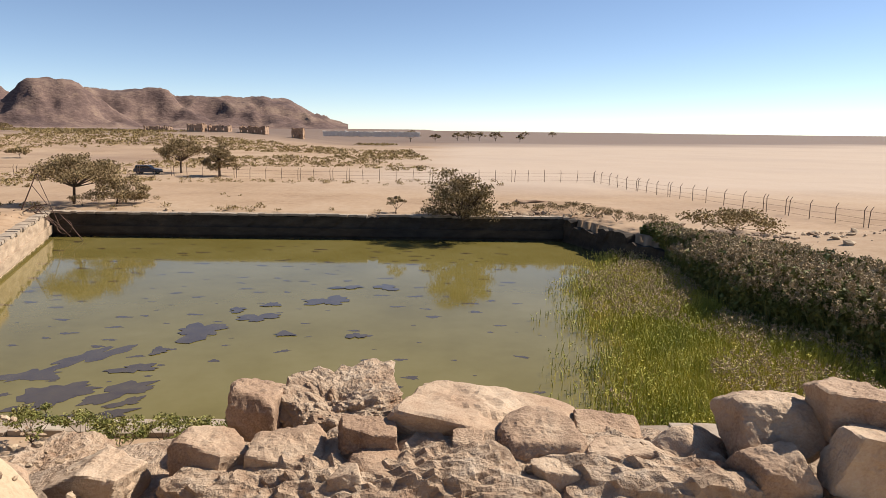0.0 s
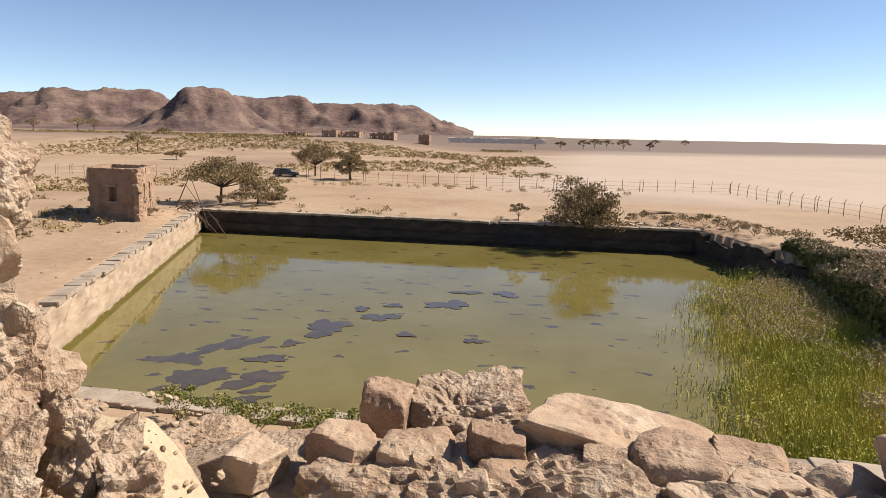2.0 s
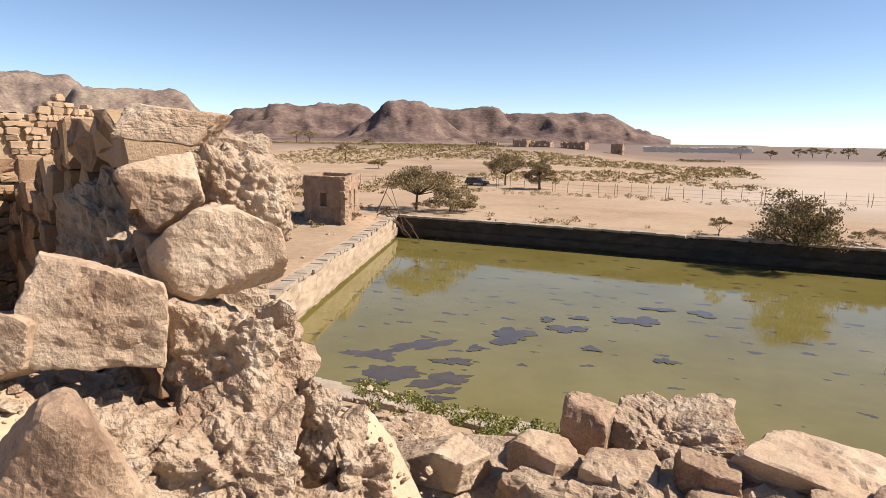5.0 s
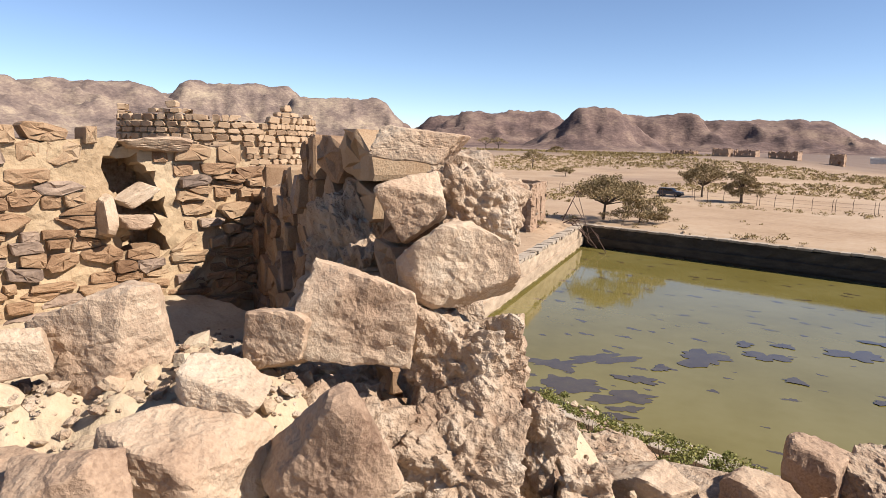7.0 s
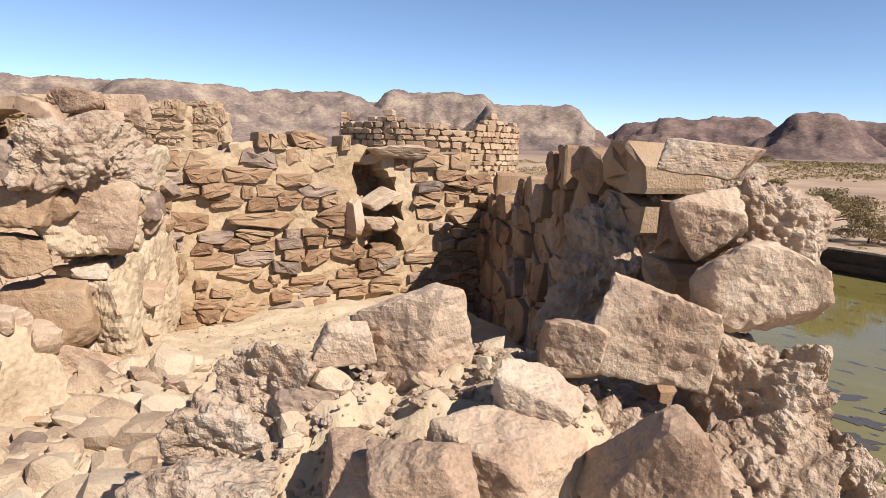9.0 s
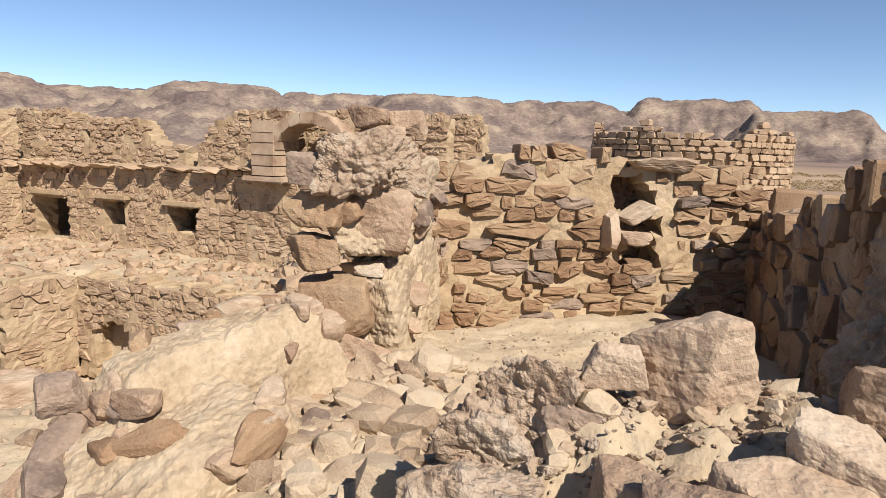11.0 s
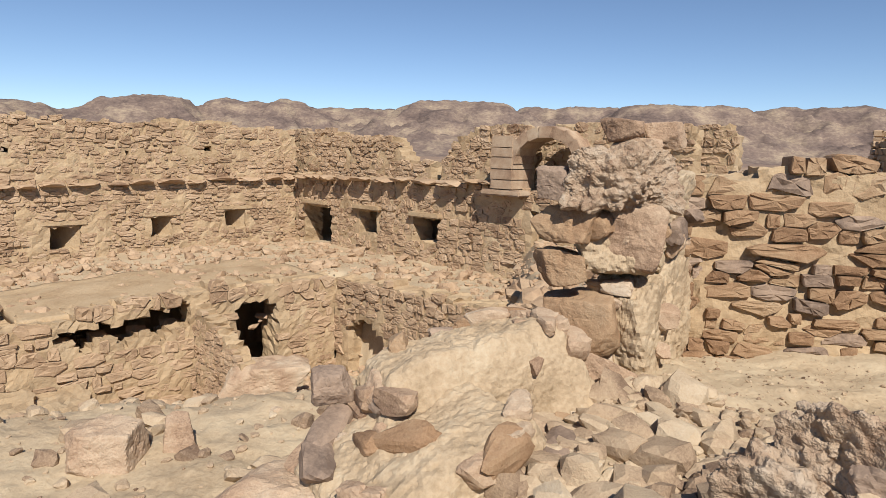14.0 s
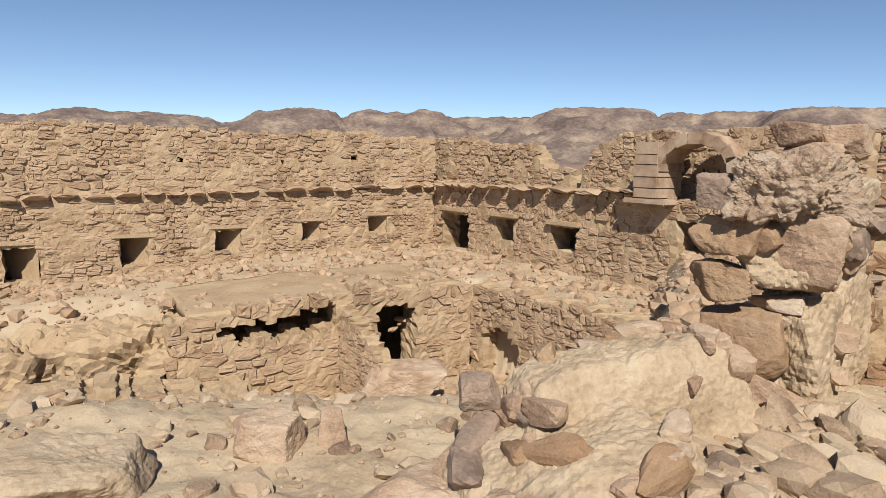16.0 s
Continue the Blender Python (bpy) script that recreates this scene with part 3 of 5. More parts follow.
def blob(cx, cy, rx, ry, rot, seed, z):
    n = 40
    rs = np.random.RandomState(seed)
    ph = rs.uniform(0, 6.28, 6)
    v = [(cx, cy, z)]
    for k in range(n):
        t = k * 2 * math.pi / n
        r = 1 + 0.22 * math.sin(2 * t + ph[0]) + 0.2 * math.sin(3 * t + ph[1]) + 0.16 * math.sin(5 * t + ph[2]) + 0.12 * math.sin(8 * t + ph[3]) + 0.1 * math.sin(13 * t + ph[4])
        x, y = rx * r * math.cos(t), ry * r * math.sin(t)
        v.append((cx + x * math.cos(rot) - y * math.sin(rot), cy + x * math.sin(rot) + y * math.cos(rot), z))
    return v, [(0, 1 + k, 1 + (k + 1) % n) for k in range(n)]


def build_weed():
    big = [(-18.5, 33.8, 2.2, 0.8, 1.1), (-20.0, 31.0, 1.3, 0.8, 0.4), (-17.7, 28.4, 1.0, 1.2, 0.3), (-17.2, 29.4, 1.3, 0.7, 0.3), (-14.7, 29.2, 1.6, 0.8, 0.7), (-13.9, 28.0, 0.7, 0.4, 0.8), (-16.4, 25.9, 1.6, 0.6, 0.3), (-17.8, 27.3, 0.8, 0.5, 0.2), (-13.9, 26.8, 0.8, 0.4, 0.3), (-15.4, 32.1, 1.0, 0.6, 0.1),
           (-14.4, 38.3, 1.4, 1.5, 0.1), (-11.8, 41.4, 1.1, 0.9, 0.2), (-8.0, 45.7, 1.3, 1.2, 0.2), (-15.3, 34.8, 0.5, 0.5, 0.2), (-4.3, 49.9, 0.8, 0.9, 0.1), (-13.6, 43.1, 0.5, 0.6, 0.5), (-11.7, 44.5, 0.5, 0.6, 0.2), (-5.1, 37.8, 0.5, 0.5, 0.2), (-9.3, 38.0, 0.6, 0.4, 0.2), (-7.3, 49.7, 1.1, 0.5, 0.1)]
    rs = np.random.RandomState(8)
    for k, (x, y, a, b, r) in enumerate(big):
        h = Heap()
        h.add(*blob(x, y, a, b, r, k, WATER_Z + 0.008 + 0.002 * k))
        tagged(new("weed_mat", h.mesh("weed_mat", ALGAE)), "dark brown patch of weed just under the water", "water weed", "weed in the cistern")
    h = Heap()
    kept = []
    for k in range(360):
        x, y = rs.uniform(-38, 6), rs.uniform(23, 69)
        if pool_side(np.array([x]), np.array([y]))[0] > -2:
            continue
        s = rs.uniform(0.06, 0.3) * (0.6 + y / 80)
        if any(abs(x - a) < 1.2 and abs(y - b) < 0.9 for a, b in kept):
            continue
        kept.append((x, y))
        h.add(*blob(x, y, s * 1.5, s * 0.7, rs.uniform(-0.4, 0.4), 100 + k, WATER_Z + 0.004))
    tagged(new("small_weed", h.mesh("small_weed", ALGAE)), "small dark flecks of weed scattered over the water", "water weed", kind="stuff")


build_weed()


# ---- the fort ----
def fort_floor(x, y):
    """Floor, rubble heap, broken vault tops and the court, by plan."""
    p = np.stack([x, y, np.zeros_like(x)], 1)
    z = np.full_like(x, 7.98)
    # heap in front of the outer wall
    z += 0.74 * np.exp(-(((x + 2.4) / 0.9) ** 2 + ((y - 1.4) / 0.9) ** 2)) + 0.16 * np.exp(-(((x + 2.55) / 0.45) ** 2 + ((y - 0.7) / 0.4) ** 2))
    # lower strip behind the parapet
    z -= 0.75 * smooth(1.2, 2.2, y) * smooth(-2.2, -1.5, x)
    # ground falls a little south of the broken cross wall, then steps down into the court
    south = smooth(0.2, -1.3, y + 0.15 * (x + 4))
    z -= south * 0.36
    d = np.hypot(x + 0.8, y + 0.2)
    z -= (2.75 * smooth(5.0, 7.4, d + 0.35 * wave_noise(p, 0.9, 55, 2)) + 0.28 * smooth(7.5, 12, d)) * smooth(0.0, -1.6, y - 0.02 * x)
    # terrace over the lower rooms: sharp edge at the doorway wall, a broken slope further south
    along = (x + 13.4) * 0.787 - (y + 6.0) * 0.617
    back = -(x + 13.4) * 0.617 - (y + 6.0) * 0.787
    side = -(x + 14.85) * 0.835 + (y + 4.85) * 0.55
    soft = 0.25 + 3.2 * smooth(3.6, 5.5, along)
    terr = np.maximum(np.clip((back - 0.35) / soft, 0, 1), np.clip((side - 0.3) / 0.25, 0, 1) * (along < -1.6))
    z = np.where(x < -6.6, np.maximum(z, z + (6.66 - 0.07 * np.maximum(along, 0) - z) * terr), z)
    z += grain(p, 2.0, 51, 4) * 0.07 + grain(p, 12.0, 52, 4) * 0.03 + grain(p, 45.0, 53, 3) * 0.012
    near = np.exp(-((np.hypot(x + 1.9, y - 1.3) / 1.5) ** 4))
    z += near * (np.abs(grain(p, 14.0, 56, 3)) * 0.10 + np.abs(grain(p, 40.0, 57, 3)) * 0.05 + grain(p, 90.0, 58, 2) * 0.012 - 0.05)
    return z


def build_fort_floor():
    xs = np.concatenate([np.linspace(-24, -6.2, 120), np.arange(-6.1, 3.5, 0.035)])
    ys = np.concatenate([np.linspace(-24, -4.2, 130), np.arange(-4.1, 3.3, 0.035)])
    gx, gy = np.meshgrid(xs, ys, indexing="ij")
    x, y = gx.ravel(), gy.ravel()
    z = fort_floor(x, y)
    along = (x + 13.4) * 0.787 - (y + 6.0) * 0.617
    back = -(x + 13.4) * 0.617 - (y + 6.0) * 0.787
    z = np.where((back > 0.25) & (back < 3.0) & (along > -1.7) & (along < 4.4), 4.6, z)       # dark rooms under the terrace
    ny = len(ys)
    f = [(i * ny + j, (i + 1) * ny + j, (i + 1) * ny + j + 1, i * ny + j + 1) for i in range(len(xs) - 1) for j in range(ny - 1)]
    tagged(new("floor", mesh_of("floor", np.stack([x, y, z], 1), f, DUST, True)), "dusty rubble-strewn floor of the ruined fort", "floor", kind="structure")
    aa, bb = np.meshgrid(np.linspace(-1.7, 4.2, 60), np.linspace(0.22, 3.3, 30), indexing="ij")
    a, b = aa.ravel(), bb.ravel()
    x, y = -13.4 + a * 0.787 - b * 0.617, -6.0 - a * 0.617 - b * 0.787
    z = 6.50 - 0.05 * np.maximum(a, 0) + wave_noise(np.stack([x, y, x * 0], 1), 2.0, 59, 4) * 0.07
    f = [(i * 30 + j, (i + 1) * 30 + j, (i + 1) * 30 + j + 1, i * 30 + j + 1) for i in range(59) for j in range(29)]
    roof = new("terrace_roof", mesh_of("terrace_roof", np.stack([x, y, z], 1), f, COURT_MUD, True))
    roof.modifiers.new("thickness", "SOLIDIFY").thickness = 0.2
    tagged(roof, "dusty mud roof over the lower rooms", "roof", kind="structure")


build_fort_floor()

# room wall: facing the room, towards +x
def room_top(s):
    return 9.46 - 0.10 * max(0, math.sin(s * 3.1)) - 0.35 * smooth(2.75, 3.6, np.array([s]))[0]


def room_hole(s, z):
    return 1.95 < s < 2.5 and 8.5 < z < 9.25 and abs(s - 2.22 + 0.25 * (z - 8.9)) < 0.2 + 0.06 * math.sin(z * 23)


def build_room_wall():
    wall = thing("wall_room", "rough dry-laid sandstone wall of a roofless room", "wall", kind="structure")
    part("core", wall_core((-6.22, 0.55), (-6.22, 4.3), 7.6, lambda s: room_top(s) - 0.05, 0.42, COURT_MUD, 0.07, room_hole, 0.03, 61), wall)
    part("core", wall_core((-6.64, 0.55), (-6.64, 4.3), 7.6, lambda s: room_top(s) - 0.08, 0.35, CRUMBLE, 0.12, None, 0.02, 63), wall)
    masonry(wall, (-6.22, 0.55), (-6.22, 4.3), 7.85, room_top, 0.13, 0.29, 62, (BROWNSTONE, DARKSTONE), room_hole, 0.045, 0.25, 300, jitter=0.26, gap=0.004)


build_room_wall()


def rock(name, label, at, dims, seed, rz=0, rx=0, ry=0, mat=None, sub=4, rough=0.045, boxy=0.75, cuts=7, category="rock", group=""):
    v, f = rock_arrays(seed, dims, sub, min(rough, 0.05), boxy, cuts)
    if mat is CRUMBLE:
        v, f = crumbly(v, f, seed, min(0.13 * float(np.mean(dims)), 0.042))
    ob = new(name, mesh_of(name, v, f, mat or SANDSTONE, False))
    ob.matrix_basis = pose(*at, rx, ry, rz)
    return tagged(ob, label, category, group)


def crumbly(v, f, seed, amount):
    """Deep knobbly relief for eroded mortar and conglomerate."""
    c = v.mean(0)
    n = v - c
    n /= np.linalg.norm(n, axis=1)[:, None]
    off = Vector((seed * 0.37, seed * 0.11, seed * 0.23))
    cell = lambda s: np.array([noise.voronoi(Vector(q) * s + off)[0][0] for q in v])
    k = grain(v, 9.0, seed, 5) * 1.6 + (0.5 - cell(6.0)) * 1.0 + (0.5 - cell(13.0)) * 1.3 + (0.45 - cell(30.0)) * 0.75
    return v + n * (k * amount)[:, None], f


def outer_top(s):
    return float(np.interp(s, [0, 1.8, 2.1, 2.6, 3.2, 4.1, 4.7], [9.05, 9.1, 9.18, 9.36, 9.46, 9.42, 9.3])) + 0.05 * math.sin(s * 7.0)


def build_outer_wall():
    wall = thing("wall_outer", "ruined outer wall, broken stones over crumbling core", "wall", kind="structure")
    a, b = (-6.6, 4.15), (-2.35, 2.25)
    e = (-2.95, 2.52)
    part("core", wall_core(a, e, 7.4, lambda s: outer_top(s) - 0.08, 0.7, CRUMBLE, 0.07, None, 0.025, 71), wall)
    masonry(wall, a, b, 7.8, outer_top, 0.26, 0.34, 72, (BROWNSTONE, DARKSTONE), None, 0.05, 0.3, 200, gap=0.004)
    # the crumbling end of the wall above the pool
    for k, (at, dims, sd) in enumerate((((-3.0, 2.68, 8.72), (0.8, 0.62, 1.2), 5), ((-2.76, 2.55, 7.95), (1.05, 0.95, 1.2), 6), ((-2.25, 2.6, 7.5), (1.0, 1.0, 1.2), 7), ((-1.75, 2.75, 7.35), (0.9, 0.8, 0.75), 8))):
        v, f = rock_arrays(700 + sd, dims, 6, 0.05, 0.85, 4)
        v, f = crumbly(v, f, 710 + sd, 0.07)
        part("broken_end", mesh_of("broken_end", v, f, CRUMBLE), wall, pose(*at, 0, 0, 20 * k))


build_outer_wall()
# the wall body below, down to the foot of the fort
tagged(new("wall_fort_north", wall_core((-24, 3.15), (9, 3.15), -1.0, lambda s: 7.45, 1.0, MUD, 0.5, None, 0.05, 75, "wall_fort_north")), "high stone outer wall of the fort above the pool", "wall", kind="structure")


def bedding(name, label, at, dims, rz, seed, mat, amount=0.045, sub=6):
    """A crumbling mass of mortar and small stones."""
    v, f = rock_arrays(seed, dims, sub, 0.04, 0.88, 4)
    v, f = crumbly(v, f, seed + 1, amount)
    return tagged(new(name, mesh_of(name, v, f, mat)), label, "wall", kind="structure"), pose(*at, 0, 0, rz)


for at, dims, rz, sd in (((-0.45, 3.55, 7.38), (2.4, 1.2, 1.05), 4, 761), ((1.3, 3.6, 7.33), (2.4, 1.2, 1.0), -3, 763), ((3.2, 3.7, 7.37), (2.4, 1.2, 1.3), 0, 765), ((-1.6, 3.75, 6.92), (1.6, 1.0, 0.9), 0, 767)):
    ob, m = bedding("wall_parapet", "crumbling mortar bed of the ruined parapet", at, dims, rz, sd, CRUMBLE)
    ob.matrix_basis = m

for at, dims, rz, sd in (((-2.25, 1.5, 8.25), (1.0, 0.9, 0.8), 15, 801), ((-1.8, 1.05, 7.98), (0.9, 0.9, 0.85), 40, 803), ((-2.5, 0.85, 8.2), (0.9, 0.7, 0.75), -20, 805), ((-1.65, 1.85, 7.85), (0.8, 0.9, 0.8), 5, 807), ((-2.0, 0.5, 8.08), (0.9, 0.6, 0.6), 60, 809), ((-2.9, 1.3, 8.15), (0.8, 0.8, 0.6), 10, 811)):
    ob, m = bedding("rubble_bed", "lumpy bed of fallen mortar and rubble", at, dims, rz, sd, CRUMBLE, 0.06)
    ob.matrix_basis = m
for at, dims, rz, sd in (((-10.1, -9.9, 5.4), (2.8, 1.8, 1.9), -38, 821), ((-8.7, -11.3, 5.2), (2.6, 2.0, 1.9), -38, 823), ((-11.0, -10.2, 5.6), (3.4, 2.0, 1.3), -38, 825), ((-7.0, -12.6, 5.0), (3.0, 2.4, 2.0), -38, 827)):
    ob, m = bedding("rubble_bank", "collapsed bank of rubble below the long wall", at, dims, rz, sd, COURT_MUD, 0.13, 5)
    ob.matrix_basis = m


STUD_MESHES = [mesh_of("stone", *rock_arrays(880 + k, (1, 1, 1), 3, 0.05, 0.85, 5), (SANDSTONE, SANDSTONE, BROWNSTONE, SANDSTONE, SANDSTONE, DARKSTONE, SANDSTONE, SANDSTONE)[k]) for k in range(8)]


def studs(owner, v, m, count, size, seed, up=0.75):
    """Building stones half sunk into a crumbling mass."""
    rs = np.random.RandomState(seed)
    c = v.mean(0)
    done = 0
    while done < count:
        q = v[rs.randint(len(v))]
        n = Vector(q - c).normalized()
        if n.z > up or n.z < -0.5:
            continue
        s = size * rs.uniform(0.55, 1.5)
        yaw = math.degrees(math.atan2(n.y, n.x)) + 90
        ob = part("stone", STUD_MESHES[rs.randint(8)], owner, m @ pose(*(Vector(q) + n * s * 0.02), rs.normal() * 7, rs.normal() * 9, yaw))
        ob.scale = (s * rs.uniform(0.9, 1.5), s * 0.7, s * rs.uniform(0.5, 0.9))
        done += 1


def build_cross_wall():
    """The stub with big end blocks, and its low broken run towards the court."""
    wall = thing("wall_cross", "broken plastered cross wall with eroded stone core", "wall", kind="structure")
    for k, (at, dims, rz, sd) in enumerate((((-5.85, 0.58, 8.25), (1.45, 0.6, 1.3), -27, 771), ((-5.8, 0.56, 9.0), (1.3, 0.56, 0.85), -27, 773))):
        v, f = rock_arrays(sd, dims, 6, 0.02, 0.92, 2)
        v, f = crumbly(v, f, sd + 1, 0.03)
        m = pose(*at, 0, 0, rz)
        part("core", mesh_of("core", v, f, PLASTER), wall, m)
        studs(wall, v, m, 22, 0.18, sd + 3)
    low = thing("wall_low", "low broken rubble wall of stones in pale mud mortar", "wall", kind="structure")
    for k, (at, dims, rz, tilt, sd) in enumerate((((-4.66, -0.46, 7.88), (1.8, 1.05, 1.36), -50, 6, 781), ((-4.08, -0.62, 7.68), (1.35, 1.1, 1.12), -45, 8, 783))):
        v, f = rock_arrays(sd, dims, 6, 0.006, 0.93, 1, 14.0)
        v, f = crumbly(v, f, sd + 1, 0.022)
        m = pose(*at, 0, tilt, rz)
        part("core", mesh_of("core", v, f, PLASTER), low, m)
        studs(low, v, m, 64, 0.19, sd + 3, 0.86)


build_cross_wall()

# ---- the court ----
CORNER = Vector((-20.6, -8.1))
DA, DB = Vector((0.55, 0.835)), Vector((0.787, -0.617))
LA, LB = 13.0, 17.0


def facing_run(name, label, p0, p1, z0, top, thick, course, width, seed, hole, mat=None, core=None, cell=0.14, single=0, proud=0.03):
    wall = thing(name, label, "wall", kind="structure")
    part("core", wall_core(p0, p1, z0, lambda s: top(s) - 0.04, thick, core or COURT_MUD, cell, hole, 0.03, seed), wall)
    masonry(wall, p0, p1, z0 + 0.05, top, course, width, seed + 1, (COURT_O,), hole, proud, 0.16, single, mat or COURT, gap=0.004)
    return wall


def in_any(rects):
    return lambda s, z: any(a < s < b and c < z < d for a, b, c, d in rects)


def wobble_top(base, seed, amount=0.1):
    rs = np.random.RandomState(seed)
    ph = rs.uniform(0, 6.28, 4)
    return lambda s: base(s) + amount * (0.5 * math.sin(1.7 * s + ph[0]) + 0.35 * math.sin(4.1 * s + ph[1]) + 0.3 * math.sin(9.7 * s + ph[2]))


def lerp(points):
    xs, zs = zip(*points)
    return lambda s: float(np.interp(s, xs, zs))


def ledge(owner, p0, d, n, s0, s1, z_at, seed, out=0.30):
    """Row of flat projecting slabs."""
    rs = np.random.RandomState(seed)
    meshes = []
    for k in range(4):
        v, f = rock_arrays(seed * 10 + k, (1, 1, 1), 2, 0.05, 0.88, 2)
        meshes.append(mesh_of("ledge_slab", v, f, COURT_O))
    s = s0
    while s < s1:
        w = rs.uniform(0.45, 0.95)
        q = p0 + d * (s + w / 2) + n * (out - 0.32)
        ob = part("ledge_slab", meshes[rs.randint(4)], owner, pose(q.x, q.y, z_at(s) + rs.uniform(-0.03, 0.03), rs.uniform(-3, 3), rs.uniform(-3, 3), math.degrees(math.atan2(d.y, d.x)) + rs.uniform(-3, 3)))
        ob.scale = (w, 0.75 + rs.uniform(-0.1, 0.1), 0.14 * rs.uniform(0.75, 1.25))
        s += w * 0.98


def build_court():
    nA, nB = Vector((DA.y, -DA.x)), Vector((-DB.y, DB.x))
    # long wall with five windows; its run is counted from the far end
    winB = [(1.72, 2.35, 7.14, 7.68), (3.87, 4.5, 7.0, 7.57), (6.2, 6.87, 6.86, 7.43), (8.5, 9.2, 6.6, 7.28), (11.0, 11.75, 6.35, 7.2), (13.6, 14.3, 6.2, 7.0), (4.9, 5.05, 9.25, 9.4), (2.6, 2.85, 9.3, 9.45), (7.6, 7.72, 9.2, 9.32)]
    flip = [(LB - b, LB - a, c, d) for a, b, c, d in winB]
    topB = wobble_top(lambda s: 10.12 + 0.05 * math.sin(s), 3, 0.08)
    pB0, pB1 = CORNER + DB * LB, CORNER.copy()
    holeB = in_any(flip)
    wb = facing_run("wall_court_west", "long rubble wall with square windows and slab ledge", pB0, pB1, 5.0, topB, 0.8, 0.115, 0.27, 201, holeB, cell=0.12, single=300)
    ledge(wb, CORNER, DB, nB, 0.0, LB, lambda s: 8.62 - 0.026 * s, 21, 0.22)
    # lintels
    lint = box_mesh("lintel", 1.1, 0.3, 0.12, COURT_MUD, 0.02, False)
    for a, b, c, d in winB[:6]:
        q = CORNER + DB * ((a + b) / 2) + nB * -0.1
        part("lintel", lint, wb, pose(q.x, q.y, d + 0.07, 0, 0, math.degrees(math.atan2(DB.y, DB.x))))
    # splayed reveals, each running in from the edge nearer the corner
    for a, b, c, d in winB[:6]:
        flat = [(a - 0.04, 0.06), (b + 0.03, 0.1 + 1.6 * (b - a)), (b + 0.03, 1.5), (a - 0.04, 1.5)]
        q = [CORNER + DB * u - nB * w for u, w in flat]
        v = [(x, y, z) for z in (c - 0.06, d + 0.06) for x, y in q]
        part("reveal", mesh_of("reveal", v, [(0, 1, 2, 3), (7, 6, 5, 4), (0, 4, 5, 1), (1, 5, 6, 2), (2, 6, 7, 3), (3, 7, 4, 0)], COURT_MUD), wb)
    # shorter wall with a door and two windows
    winA = [(0.5, 1.75, 6.6, 7.85), (3.1, 3.9, 7.18, 7.86), (5.35, 6.2, 7.2, 7.83), (9.05, 9.7, 6.5, 8.25)]
    topA = wobble_top(lerp([(0, 8.75), (7.5, 8.75), (7.8, 8.75), (13, 8.8)]), 5, 0.04)
    wa = facing_run("wall_court_north", "rubble wall with a dark doorway and two windows", CORNER, CORNER + DA * LA, 5.0, topA, 0.7, 0.125, 0.25, 211, in_any(winA), cell=0.12, single=300)
    ledge(wa, CORNER, DA, nA, 0.2, 7.6, lambda s: 8.66 + 0.02 * s, 22, 0.35)
    for a, b, c, d in winA[:3]:
        q = CORNER + DA * ((a + b) / 2) + nA * 0.02
        part("lintel", lint, wa, pose(q.x, q.y, d + 0.08, 0, 0, math.degrees(math.atan2(DA.y, DA.x))))
    # upper storey, set a little back, ragged
    up0 = CORNER + nA * -0.5 - DA * 1.0
    topU = wobble_top(lerp([(0, 10.1), (3.2, 10.0), (4.9, 9.85), (5.4, 9.3), (6.9, 9.3), (7.2, 9.85), (7.9, 10.1), (8.9, 10.15), (9.2, 10.1)]), 8, 0.09)
    facing_run("wall_upper", "ragged upper storey wall of small rubble", up0, up0 + DA * 9.3, 8.6, topU, 0.5, 0.13, 0.24, 221, in_any([(3.0, 3.15, 9.0, 9.6), (6.4, 6.8, 8.7, 9.2)]), cell=0.12)
    # unseen walls and roofs added behind the windows to keep the openings dark
    for nm, p, dd, nn, ln in (("backing_west", CORNER, DB, nB, LB), ("backing_north", CORNER, DA, nA, LA)):
        for off, z0, sz, ty in ((-2.6, 5.0, 3.7, 0.3), (-1.7, 8.45, 0.16, 1.9)):
            q = p + dd * ln / 2 + nn * off
            tagged(new("wall_" + nm if sz > 1 else "ceiling_" + nm, box_mesh(nm, ln, ty, sz, COURT_MUD)), "plain mud backing wall added to darken the openings" if sz > 1 else "unseen mud roof slab added to darken the openings", "wall" if sz > 1 else "ceiling", kind="structure").matrix_basis = pose(q.x, q.y, z0, 0, 0, math.degrees(math.atan2(dd.y, dd.x)))
    # end walls added at the corner so no sky shows through the doorway
    for p, dd, nn in ((CORNER - DA * 0.5, DA, nA), (CORNER - DB * 0.5, DB, nB)):
        q = p + nn * -1.6
        tagged(new("wall_backing_end", box_mesh("wall_backing_end", 0.3, 2.6, 3.7, COURT_MUD)), "unseen mud end wall added to block sky behind the doorway", "wall", kind="structure").matrix_basis = pose(q.x, q.y, 5.0, 0, 0, math.degrees(math.atan2(dd.y, dd.x)))
    # pier and arch of dressed stone
    pier = thing("arch_ruin", "dressed sandstone pier carrying a broken arch", "arch")
    rs = np.random.RandomState(12)
    blk = box_mesh("block", 1, 1, 1, SANDSTONE, 0.03, False)
    yaw = math.degrees(math.atan2(DA.y, DA.x))
    z = 8.72
    while z < 9.75:
        h = rs.uniform(0.2, 0.27)
        q = CORNER + DA * 8.45 + nA * 0.05
        ob = part("block", blk, pier, pose(q.x, q.y, z + h / 2, 0, 0, yaw + rs.uniform(-1.5, 1.5)))
        ob.scale = (0.62 * rs.uniform(0.95, 1.04), 0.75, h - 0.012)
        z += h
